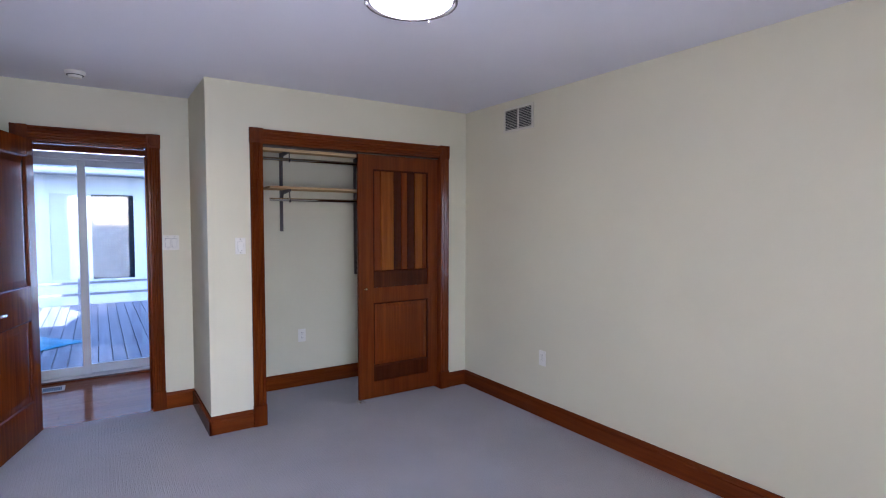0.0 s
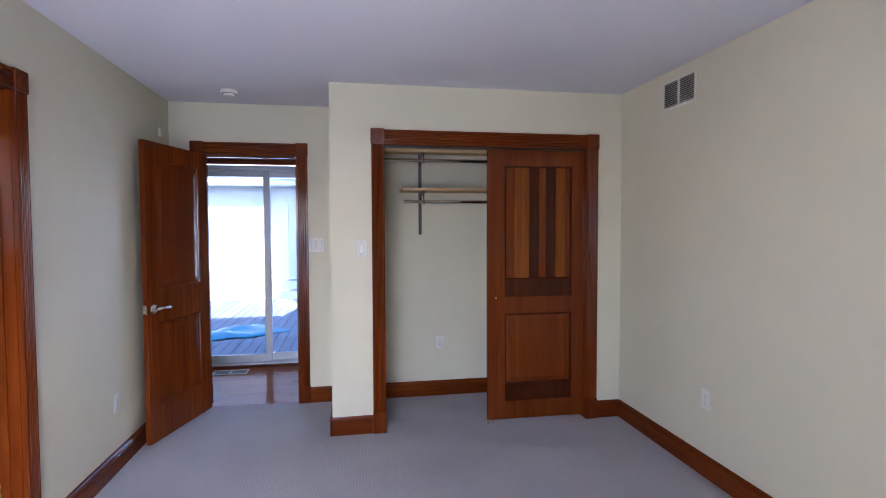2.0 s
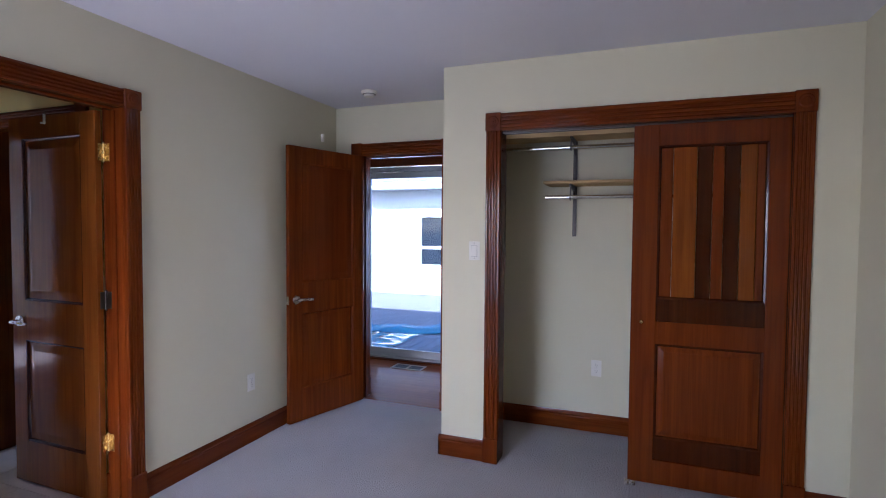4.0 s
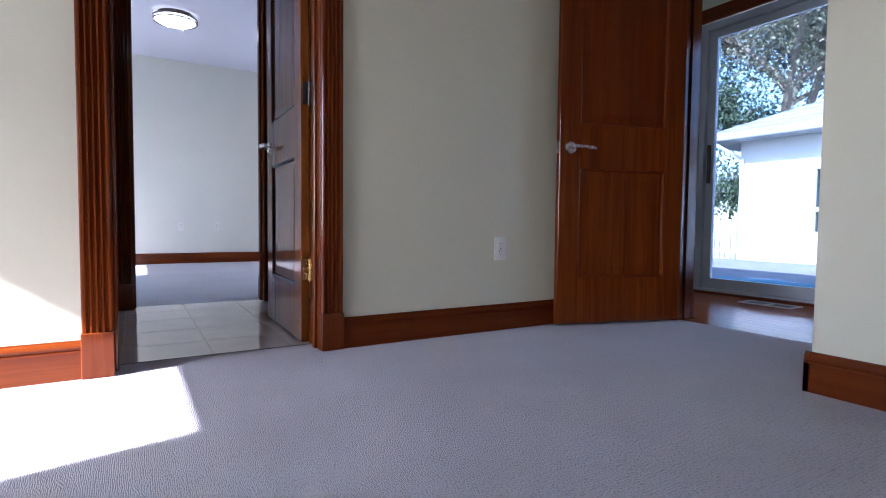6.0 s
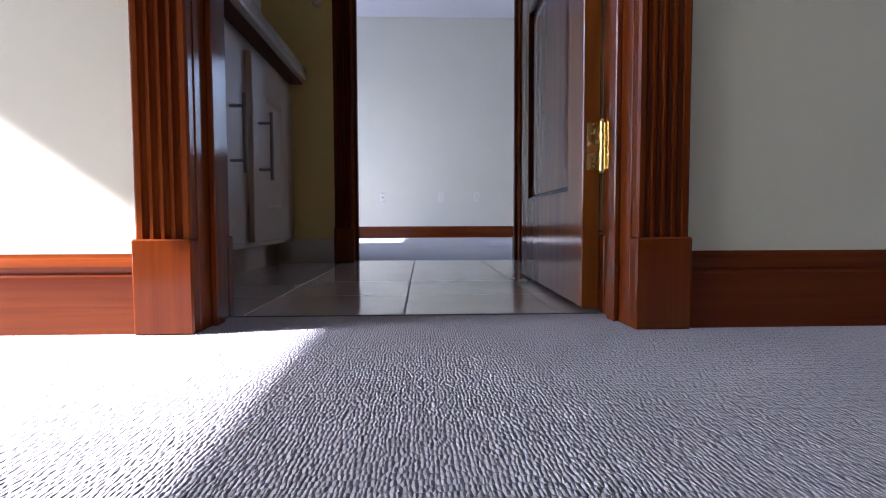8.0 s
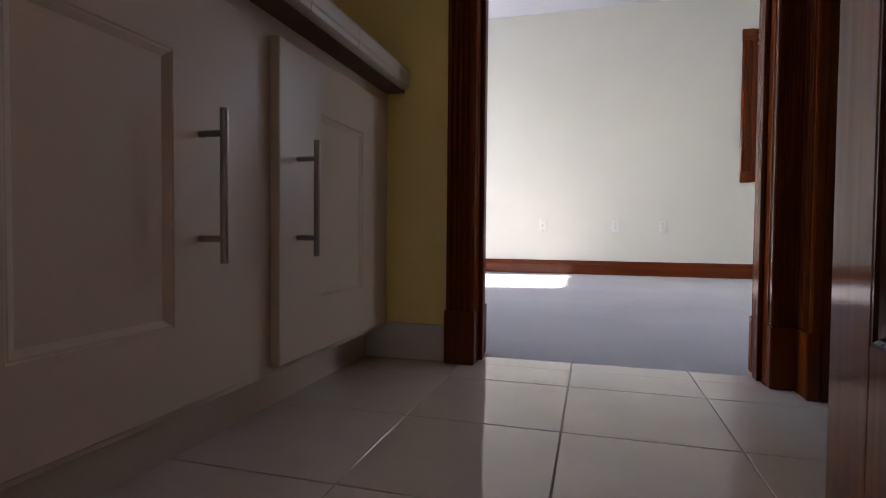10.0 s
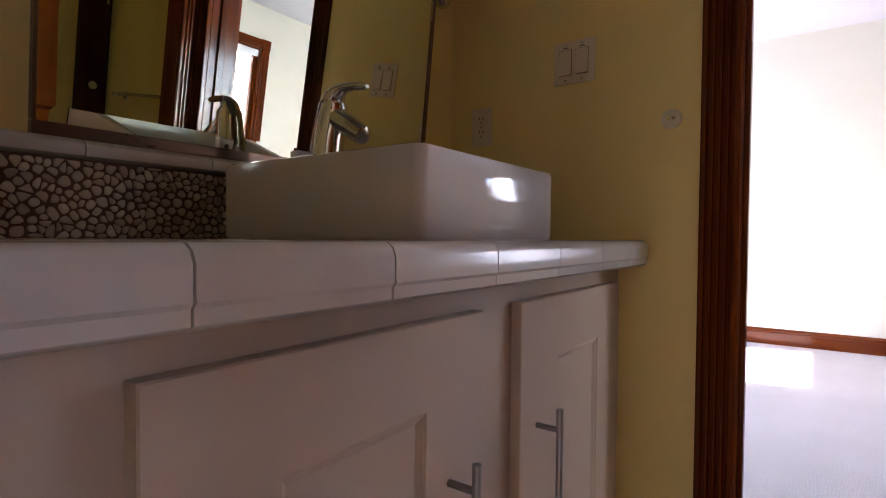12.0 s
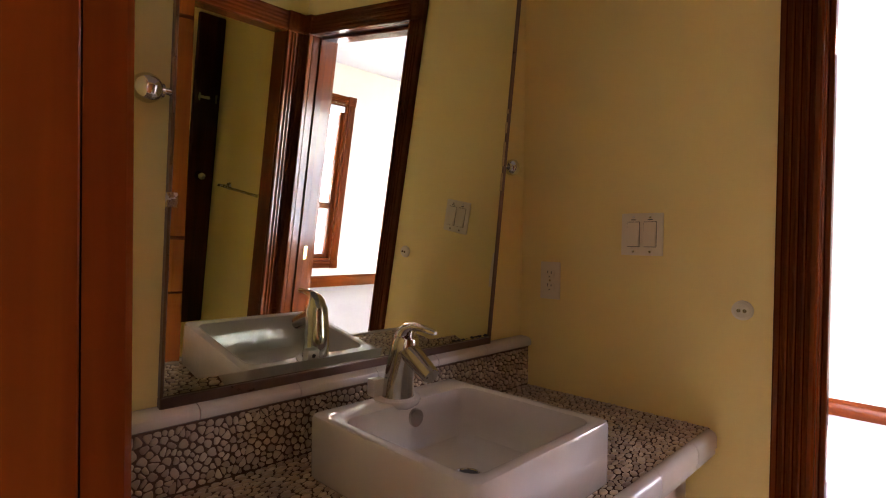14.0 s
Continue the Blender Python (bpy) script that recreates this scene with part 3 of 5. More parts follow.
# sliding glass door and hallway
sl = thing("sliding_door_1", "white vinyl sliding glass door to the deck", "sliding door", pose(-0.52, 5.85, 0), kind="structure")
for x0, x1 in ((-0.0, 0.045), (2.035, 2.08)):
    boxpart("frame_jamb", SASHV, sl, x0, x1, 0.0, 0.12, 0.0, 2.10, bev=0.002)
boxpart("frame_head", SASHV, sl, 0.045, 2.035, 0.0, 0.12, 2.05, 2.10, bev=0.002)
boxpart("frame_sill", SASHV, sl, 0.045, 2.035, -0.005, 0.14, 0.0, 0.03, bev=0.002)
for a, b, y in ((0.045, 1.075, 0.035), (1.01, 2.035, 0.078)):
    bm = bmesh.new()
    for x0, x1 in ((a, a + 0.065), (b - 0.065, b)):
        box(bm, x0, x1, y, y + 0.036, 0.032, 2.048, bev=0.002)
    box(bm, a + 0.065, b - 0.065, y + 0.0005, y + 0.0355, 0.032, 0.112, bev=0.002)
    box(bm, a + 0.065, b - 0.065, y + 0.0005, y + 0.0355, 1.985, 2.048, bev=0.002)
    pn = part("sash", bm, SASHV, sl)
    g = boxpart("pane", LOWE, pn, a + 0.065, b - 0.065, y + 0.015, y + 0.019, 0.112, 1.985)
    g.visible_shadow = False
bm = bmesh.new()
box(bm, 0.066, 0.090, 0.012, 0.034, 0.86, 1.16, bev=0.006, seg=2)
part("pull_handle", bm, BRONZE, sl, "dark pull handle", True)
for x0, x1 in ((-0.11, -0.002), (2.082, 2.19)):
    boxpart("casing_leg", WZ, sl, x0, x1, -0.020, 0.0, 0.0, 2.105, bev=0.003)
boxpart("casing_head", WX, sl, -0.11, 2.19, -0.021, 0.0, 2.106, 2.21, bev=0.003)
boxpart("threshold", WX, sl, -0.02, 2.10, -0.06, -0.006, 0.0, 0.014, bev=0.004)

hall = thing("floor_hall", "polished reddish oak plank hallway floor", "wood floor", kind="structure")
rng = random.Random(5)
y = 4.568
while y < 5.84:
    y1 = min(y + 0.083, 5.85)
    x = -1.3
    while x < 3.4:
        x1 = min(3.41, x + rng.uniform(0.9, 1.7))
        if y < 4.66:
            if x1 > 0.25 and x < 0.96:
                boxpart("floor_plank", FLOORW, hall, max(x, 0.25), min(x1 - 0.001, 0.96), y, y1 - 0.0008, -0.02, -0.001, bev=0.0008)
        else:
            boxpart("floor_plank", FLOORW, hall, x, x1 - 0.001, y, y1 - 0.0008, -0.02, -0.001, bev=0.0008)
        x = x1
    y = y1

reg = thing("floor_register", "brown metal floor register with two slotted banks", "floor vent", pose(0.02, 5.53, 0))
bm = bmesh.new()
for a in ((0, 0.34, 0, 0.022), (0, 0.34, 0.148, 0.17), (0, 0.022, 0.022, 0.148), (0.318, 0.34, 0.022, 0.148), (0.16, 0.18, 0.022, 0.148)):
    box(bm, *a, 0, 0.006, bev=0.002)
part("frame", bm, glossy("tan_register_paint", (0.46, 0.36, 0.28), 0.4), reg)
boxpart("shaft", BLACK, reg, 0.022, 0.318, 0.022, 0.148, 0.0, 0.0012)
for i in range(8):
    for x0 in (0.022, 0.18):
        boxpart("slat", BRONZE, reg, x0 + 0.008 + i * 0.0165, x0 + 0.013 + i * 0.0165, 0.024, 0.146, 0.0013, 0.004)

# closet
cd = thing("closet_sliding_door", "stained wood sliding closet door with boarded panels", "closet door", pose(2.379, 3.83, 0.02))
W, H, T = 0.765, 2.0, 0.034
bm = bmesh.new()
for x0, x1 in ((0, 0.13), (W - 0.112, W)):
    box(bm, x0, x1, 0, T, 0, H, bev=0.002)
for z0, z1 in ((0.001, 0.135), (0.79, 0.915), (1.88, H - 0.001)):
    box(bm, 0.1295, W - 0.1115, 0.0004, T - 0.0004, z0, z1)
part("frame", bm, WZ, cd)
x = 0.13
for wd, mt, y in ((0.075, WZ, 0.014), (0.118, WZL, 0.010), (0.075, WZD, 0.017), (0.055, WZ, 0.013), (0.075, WZD, 0.017), (0.075, WZL, 0.010), (0.05, WZ, 0.014)):
    boxpart("board", mt, cd, x, x + wd - 0.0015, y, T - 0.008, 1.04, 1.88, bev=0.002)
    x += wd
boxpart("lower_board", WZD, cd, 0.13, W - 0.112, 0.014, T - 0.008, 0.915, 1.04)
boxpart("lower_board", WZD, cd, 0.13, W - 0.112, 0.014, T - 0.008, 0.135, 0.26)
bm = bmesh.new()
box(bm, 0.13, W - 0.112, 0.014, T - 0.008, 0.26, 0.79)
rings(bm, [[(xx, f, zz) for xx, zz in ((0.13 + d, 0.26 + d), (W - 0.112 - d, 0.26 + d), (W - 0.112 - d, 0.79 - d), (0.13 + d, 0.79 - d))] for f, d in ((0.014, 0.02), (0.007, 0.045))])
part("raised_panel", bm, WZ, cd)
bm = bmesh.new()
prof = [(0, 0), (0, 0.012), (0.014, 0.012), (0.009, 0.003)]
for z0, z1 in ((0.26, 0.79), (1.04, 1.88)):
    prism(bm, prof, (0.13, 0.0, z0), (0, 0, 1), (0, 1, 0), (W - 0.242, 0, 0))
    prism(bm, prof, (0.13, 0.0, z1), (0, 0, -1), (0, 1, 0), (W - 0.242, 0, 0))
    prism(bm, prof, (0.13, 0.0, z0), (1, 0, 0), (0, 1, 0), (0, 0, z1 - z0))
    prism(bm, prof, (W - 0.112, 0.0, z0), (-1, 0, 0), (0, 1, 0), (0, 0, z1 - z0))
part("panel_moulding", bm, WZD, cd)
bm = bmesh.new()
rod(bm, (0.057, 0.001, 0.91), (0.057, -0.012, 0.91), 0.006, 0.008)
ball(bm, (0.057, -0.016, 0.91), 0.011, n=12)
part("knob", bm, BRASS, cd, "small brass knob", True)
bm = bmesh.new()
box(bm, -0.03, 0.03, -0.02, 0.05, -0.0195, -0.013, bev=0.001)
box(bm, -0.004, 0.004, -0.016, -0.006, -0.013, 0.012, bev=0.001)
gd = tagged(part("floor_guide", bm, NICKEL), "small metal floor guide for the closet door", "door guide")
gd.matrix_basis = pose(2.392, 3.83, 0.0195)


def shelf(x0, x1, z, rz, label):
    ob = thing("closet_shelf", label, "shelf", pose(0, 0, 0))
    boxpart("board", SHELFW, ob, x0, x1, 4.26, 4.549, z - 0.019, z, bev=0.002)
    bm = bmesh.new()
    rod(bm, (x0 + 0.01, 4.30, rz), (x1 - 0.002, 4.30, rz), 0.0135, n=16)
    part("hanging_rod", bm, CHROME, ob, "chrome hanging rod", True)
    for xb in (1.975, 2.665):
        bm = bmesh.new()
        prism(bm, [(0, 0), (-0.25, 0), (-0.25, -0.02), (-0.05, -0.035), (0, -0.10)], (xb - 0.006, 4.536, z - 0.0195), (0, 1, 0), (0, 0, 1), (0.012, 0, 0))
        part("bracket", bm, STEEL, ob, "dark steel shelf bracket")
        bm = bmesh.new()
        for i in range(10):
            a0, a1 = radians(150 + 24 * i), radians(150 + 24 * (i + 1))
            f = lambda a: (xb, 4.30 + 0.019 * math.cos(a), rz + 0.019 * math.sin(a))
            rod(bm, f(a0), f(a1), 0.004, n=8)
        rod(bm, (xb, 4.30, rz + 0.016), (xb, 4.31, z - 0.02), 0.005, n=8)
        part("rod_hook", bm, STEEL, ob, "", True)
    return ob


shelf(1.442, 3.408, 2.085, 1.985, "pale wood upper closet shelf over a chrome rod")
shelf(1.80, 3.408, 1.763, 1.655, "pale wood lower closet shelf over a chrome rod")
for x, z0 in ((1.975, 1.39), (2.665, 0.98), (1.46, 1.10)):
    bm = bmesh.new()
    for a in (-0.013, 0.005):
        box(bm, x + a, x + a + 0.008, 4.536, 4.549, z0, 2.062)
    box(bm, x - 0.013, x + 0.013, 4.545, 4.5495, z0, 2.062)
    tagged(part("shelf_standard", bm, STEEL), "dark slotted steel shelf standard on the closet wall", "shelf standard", group="closet standards")


# outlets, switches, vents, detectors; local y points out of the wall
def plate(name, label, category, m, gangs, kind, plastic=WHITEP):
    ob = thing(name, label, category, m)
    w = 0.070 + 0.046 * (gangs - 1)
    boxpart("cover_plate", plastic, ob, -w / 2, w / 2, -0.006, 0.0, -0.0575, 0.0575, bev=0.003, seg=2)
    for g in range(gangs):
        cx = (g - (gangs - 1) / 2) * 0.046
        if kind == "outlet":
            for cz in (-0.020, 0.020):
                bm = bmesh.new()
                rings(bm, [[(cx + xx, yy, cz + zz) for xx, zz, _ in round_rect(-0.017, 0.017, -0.014, 0.014, 0, 0.009, 4)] for yy in (-0.0055, -0.0085)])
                rc = part("receptacle", bm, plastic, ob)
                for sx, hh in ((-0.0062, 0.009), (0.0062, 0.007)):
                    boxpart("slot", BLACK, rc, cx + sx - 0.0012, cx + sx + 0.0012, -0.0089, -0.0084, cz + 0.001, cz + 0.001 + hh)
                boxpart("slot", BLACK, rc, cx - 0.002, cx + 0.002, -0.0089, -0.0084, cz - 0.010, cz - 0.006)
        elif kind == "jack":
            bm = bmesh.new()
            rod(bm, (cx, -0.006, 0), (cx, -0.014, 0), 0.006)
            part("socket", bm, NICKEL, ob, "", True)
        else:
            bm = bmesh.new()
            prism(bm, [(-0.033, -0.0065), (0.033, -0.0065), (0.033, -0.008), (0.0, -0.0095), (-0.033, -0.0125)], (cx - 0.0165, 0, 0), (0, 0, 1), (0, 1, 0), (0.033, 0, 0))
            rk = part("rocker", bm, plastic, ob)
            boxpart("gap", BLACK, rk, cx - 0.0178, cx + 0.0178, -0.0063, -0.0060, -0.0345, 0.0345)
        for cz in ((-0.047, 0.047) if kind != "outlet" else (0.0,)):
            bm = bmesh.new()
            rod(bm, (cx, -0.0055, cz), (cx, -0.0070, cz), 0.0032, n=10)
            part("screw", bm, NICKEL, ob)
    return ob


plate("wall_outlet", "white duplex outlet low on the cream wall", "outlet", pose(0, 3.502, 0.402, 0, 0, 90), 1, "outlet")
plate("wall_outlet", "white outlet low on the wall behind the door", "outlet", pose(0, 4.02, 0.402, 0, 0, 90), 1, "outlet")
plate("wall_outlet", "white duplex outlet on the long plain wall", "outlet", pose(3.41, 2.802, 0.45, 0, 0, -90), 1, "outlet")
plate("wall_outlet", "white duplex outlet inside the closet", "outlet", pose(2.143, 4.55, 0.456), 1, "outlet")
plate("wall_outlet", "white duplex outlet on the far bedroom wall", "outlet", pose(-5.07, 2.867, 0.452, 0, 0, 90), 1, "outlet")
plate("wall_outlet", "white double outlet on the far bedroom wall", "outlet", pose(-5.07, 2.465, 0.452, 0, 0, 90), 1, "outlet")
plate("cable_jack", "white cable jack plate on the far bedroom wall", "wall jack", pose(-5.07, 1.811, 0.452, 0, 0, 90), 1, "jack")
plate("light_switch", "white rocker switch beside the closet", "switch", pose(1.467, 3.80, 1.304), 1, "switch")
plate("light_switch", "white double rocker switch by the entry door", "switch", pose(1.113, 4.55, 1.308), 2, "switch")
swb = plate("light_switch", "white double rocker switch on the bathroom wall", "switch", pose(-1.475, 1.553, 1.315, 0, 0, 90), 2, "switch", ALMOND)
for cx in (-0.023, 0.023):
    boxpart("label_mark", BLACK, swb, cx - 0.007, cx + 0.007, -0.0064, -0.0060, 0.0385, 0.0410)
plate("wall_outlet", "white duplex outlet beside the mirror", "outlet", pose(-1.475, 1.266, 1.172, 0, 0, 90), 1, "outlet", ALMOND)
kn = thing("wall_bumper", "round white door bumper on the bathroom wall", "door bumper", pose(-1.475, 1.802, 1.133, 0, 0, 90))
bm = bmesh.new()
for a, b, r0, r1 in ((0, -0.008, 0.024, 0.023), (-0.008, -0.013, 0.023, 0.017)):
    rod(bm, (0, a, 0), (0, b, 0), r0, r1, 24)
part("disc", bm, ALMOND, kn, "", True)
for cx in (-0.006, 0.007):
    bm = bmesh.new()
    rod(bm, (cx, -0.0128, 0), (cx, -0.0140, 0), 0.0045, n=12)
    part("screw_cap", bm, NICKEL, kn)

vent = thing("wall_vent", "white louvred air vent high on the wall", "air vent", pose(3.41, 2.925, 2.19, 0, 0, -90))
VW, VH = 0.345, 0.192
bm = bmesh.new()
for a in ((-VW, 0, 0, 0.02), (-VW, 0, VH - 0.02, VH), (-VW, -VW + 0.02, 0.02, VH - 0.02), (-0.02, 0, 0.02, VH - 0.02), (-VW / 2 - 0.008, -VW / 2 + 0.008, 0.02, VH - 0.02)):
    box(bm, a[0], a[1], -0.010, 0, a[2], a[3], bev=0.002)
part("frame", bm, VENTP, vent)
boxpart("backing", BLACK, vent, -VW + 0.02, -0.02, -0.002, -0.0005, 0.02, VH - 0.02)
for x0 in (-VW + 0.0205, -VW / 2 + 0.0085):
    for i in range(12):
        bm = bmesh.new()
        z = 0.024 + i * 0.0125
        prism(bm, [(0, 0), (-0.007, -0.005), (-0.0075, -0.0035), (-0.0005, 0.0015)], (x0, -0.0025, z + 0.005), (0, 1, 0), (0, 0, 1), (0.143, 0, 0))
        part("slat", bm, VENTP, vent)

det = thing("smoke_detector", "white round smoke detector on the ceiling", "smoke detector", pose(0.54, 4.14, CH))
bm = bmesh.new()
lathe(bm, (0, 0, 0), [(0.058, 0.0), (0.058, -0.012), (0.052, -0.022), (0.040, -0.026), (0.036, -0.040), (0.020, -0.044)], 28)
part("housing", bm, WHITEP, det, "", True)
bm = bmesh.new()
lathe(bm, (0, 0, -0.0225), [(0.048, 0.0), (0.048, -0.0035), (0.041, -0.0035)], 28)
part("grille_ring", bm, BLACK, det)
sen = thing("alarm_sensor", "small white alarm sensor on the wall", "sensor", pose(0, 4.335, 2.16, 0, 0, 90))
boxpart("body", WHITEP, sen, -0.014, 0.014, -0.018, 0, -0.03, 0.03, bev=0.006, seg=2)


def ceiling_lamp(x, y):
    ob = thing("ceiling_lamp", "round lit opal glass ceiling lamp with dark rings", "ceiling lamp", pose(x, y, CH), group="ceiling lamps")
    bm = bmesh.new()
    lathe(bm, (0, 0, 0), [(0.150, 0.0), (0.158, -0.02), (0.155, -0.035)], 40)
    part("base_plate", bm, BRONZE, ob, "", True)
    bm = bmesh.new()
    lathe(bm, (0, 0, 0), [(0.153, -0.036), (0.172, -0.045), (0.172, -0.062), (0.150, -0.080), (0.10, -0.092), (0.04, -0.098), (0.005, -0.099)], 40)
    part("glass_bowl", bm, LAMPG, ob, "glowing opal glass bowl", True)
    for r, z in ((0.186, -0.040), (0.186, -0.068)):
        bm = bmesh.new()
        n, k = 48, 8
        vs = [[bm.verts.new(((r + 0.006 * math.cos(b)) * math.cos(a), (r + 0.006 * math.cos(b)) * math.sin(a), z + 0.006 * math.sin(b)))
               for b in (2 * math.pi * j / k for j in range(k))] for a in (2 * math.pi * i / n for i in range(n))]
        for i in range(n):
            for j in range(k):
                bm.faces.new((vs[i][j], vs[(i + 1) % n][j], vs[(i + 1) % n][(j + 1) % k], vs[i][(j + 1) % k]))
        part("ring", bm, BRONZE, ob, "dark bronze ring", True)
    for a in (35, 155, 275):
        c, s = math.cos(radians(a)), math.sin(radians(a))
        bm = bmesh.new()
        rod(bm, (0.186 * c, 0.186 * s, -0.0), (0.186 * c, 0.186 * s, -0.078), 0.004, n=8)
        ball(bm, (0.186 * c, 0.186 * s, -0.082), 0.008, n=10)
        part("post", bm, NICKEL, ob, "", True)
    return ob


ceiling_lamp(1.735, 1.87)
ceiling_lamp(-3.50, 2.33)

# bathroom floor tiles
tf = thing("floor_bathroom", "cream glossy square ceramic floor tiles", "tile floor", kind="structure")
boxpart("grout_bed", GROUT, tf, -1.475, -0.137, 1.155, 3.75, -0.02, -0.0025)
boxpart("grout_bed", GROUT, tf, -1.565, -1.475, 1.953, 2.683, -0.02, -0.0025)
xs = [-1.565, -1.475] + [-1.3215 + 0.305 * i for i in range(4)] + [-0.137]
ys = [1.607 + 0.3045 * i for i in range(8)]
for xa, xb in zip(xs, xs[1:]):
    for ya, yb in zip(ys, ys[1:]):
        y0, y1 = ya, min(yb, 3.75)
        if xa < -1.5:
            y0, y1 = max(ya, 1.953), min(yb, 2.683)
            if y1 - y0 < 0.02:
                continue
        gl = 0.0 if xa < -1.5 else 0.0017
        gr = 0.0 if xb == -1.475 else 0.0017
        if xa == -1.475:
            gl = 0.0
        boxpart("floor_tile", TILE, tf, xa + gl, xb - gr, y0 + 0.0017, y1 - 0.0017, -0.012, 0.0, bev=0.0005)

# vanity
vc = thing("vanity_cabinet", "white painted vanity cabinet with two doors", "vanity cabinet")
bm = bmesh.new()
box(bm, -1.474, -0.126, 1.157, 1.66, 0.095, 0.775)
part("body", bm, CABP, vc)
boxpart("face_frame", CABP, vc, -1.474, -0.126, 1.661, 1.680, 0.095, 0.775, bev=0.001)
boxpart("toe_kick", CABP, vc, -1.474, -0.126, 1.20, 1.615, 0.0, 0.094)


def cab_door(x0, x1, p0, p1, hx):
    z0, z1, q0, q1 = 0.112, 0.735, 0.230, 0.622
    y0, y1 = 1.6815, 1.701
    bm = bmesh.new()
    out = lambda d, y: [(x1 - d, y, z0 + d), (x0 + d, y, z0 + d), (x0 + d, y, z1 - d), (x1 - d, y, z1 - d)]
    inn = lambda d, y: [(p1 - d, y, q0 + d), (p0 + d, y, q0 + d), (p0 + d, y, q1 - d), (p1 - d, y, q1 - d)]
    rings(bm, [out(0, y0), out(0, y1 - 0.002), out(0.002, y1), inn(0, y1), inn(0.002, y1 - 0.0022), inn(0.005, y1 - 0.0022), inn(0.014, y1 - 0.0075)], True, True)
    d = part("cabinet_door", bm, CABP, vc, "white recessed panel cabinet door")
    bm = bmesh.new()
    rod(bm, (hx, 1.744, 0.321), (hx, 1.744, 0.549), 0.0062, n=16)
    for z in (0.357, 0.513):
        rod(bm, (hx, 1.7, z), (hx, 1.744, z), 0.0052, n=12)
    part("bar_handle", bm, STEELB, d, "brushed steel bar handle", True)


STEELB = metal("brushed_steel", (0.34, 0.325, 0.31), 0.32, 6.0)
cab_door(-0.769, -0.288, -0.632, -0.409, -0.683)
cab_door(-1.415, -0.890, -1.262, -1.045, -0.953)

# worktop with pebbles
TOP = 0.832
wt = thing("worktop", "pebble inlaid vanity worktop with glazed edge tiles", "worktop")
boxpart("bed", PGROUT, wt, -1.4745, -0.1255, 1.157, 1.734, 0.776, TOP, bev=0.0)
bs_ = thing("backsplash", "pebble backsplash strip with glazed cap tiles", "backsplash")
boxpart("bed", PGROUT, bs_, -1.4745, -0.1255, 1.1555, 1.186, TOP + 0.001, 0.955)
cut = [-0.126] + [-0.298 - 0.2035 * i for i in range(6)] + [-1.447]
edge = [(1.7345, 0.778), (1.7345, 0.836), (1.741, 0.8385), (1.749, 0.837), (1.756, 0.832), (1.760, 0.823), (1.760, 0.803), (1.7605, 0.797), (1.757, 0.793), (1.757, 0.781), (1.751, 0.777)]
for a, b in zip(cut, cut[1:]):
    bm = bmesh.new()
    prism(bm, edge, (a - 0.0012, 0, 0), (0, 1, 0), (0, 0, 1), (b - a + 0.0024, 0, 0))
    if b < -1.44:
        c = Vector((b + 0.012, 1.7475, 0.808))
        ball(bm, c, 0.013, 1.5, 0.98, 2.2, 14)
    ed = part("edge_tile", bm, TRIMC, wt, "", True)
cut = [-0.126, -0.24, -0.443, -0.646, -0.849, -1.052, -1.255, -1.4745]
cap = [(1.1555, 0.956), (1.188, 0.956), (1.196, 0.960), (1.199, 0.968), (1.197, 0.977), (1.188, 0.984), (1.175, 0.987), (1.1555, 0.987)]
for a, b in zip(cut, cut[1:]):
    bm = bmesh.new()
    prism(bm, cap, (a - 0.001, 0, 0), (0, 1, 0), (0, 0, 1), (b - a + 0.002, 0, 0))
    part("cap_tile", bm, TRIMC, bs_, "", True)


def cells(w, h, pitch, seed):
    """Rounded pebble outlines that fill a rectangle: relaxed points, their cells shrunk and rounded."""
    r = np.random.RandomState(seed)
    nx, ny = max(2, int(w / pitch)), max(2, int(h / (pitch * 0.87)))
    pts = np.array([((i + 0.5 * (j % 2) + 0.25 + r.uniform(-0.62, 0.62)) * w / nx, (j + 0.5 + r.uniform(-0.62, 0.62)) * h / ny) for j in range(ny) for i in range(nx)])
    found = []
    for p in pts:
        q = pts[np.argsort(((pts - p) ** 2).sum(1))[1:15]]
        poly = [np.array(c, float) for c in ((0, 0), (w, 0), (w, h), (0, h))]
        for o in q:
            mid, nrm = (p + o) / 2, o - p
            nxt = []
            for a, b in zip(poly, poly[1:] + poly[:1]):
                da, db = (a - mid) @ nrm, (b - mid) @ nrm
                if da <= 0:
                    nxt.append(a)
                if da * db < 0:
                    nxt.append(a + (b - a) * da / (da - db))
            poly = nxt
            if len(poly) < 3:
                break
        if len(poly) < 3:
            continue
        poly = np.array(poly)
        c = poly.mean(0)
        size = np.sqrt(((poly - c) ** 2).sum(1).mean())
        shrink = max(0.4, 1 - 0.0009 / max(size, 1e-4) - r.uniform(0.0, 0.15))
        rad = np.sqrt(((poly - c) ** 2).sum(1, keepdims=True))
        poly = c + (poly - c) * shrink * (0.36 + 0.60 * rad.mean() / rad)
        for _ in range(1):
            poly = np.array([v for a, b in zip(poly, np.roll(poly, -1, 0)) for v in (a * 0.72 + b * 0.28, a * 0.28 + b * 0.72)])
        found.append((c, poly - c, r.uniform(0.002, 0.0038)))
    return found


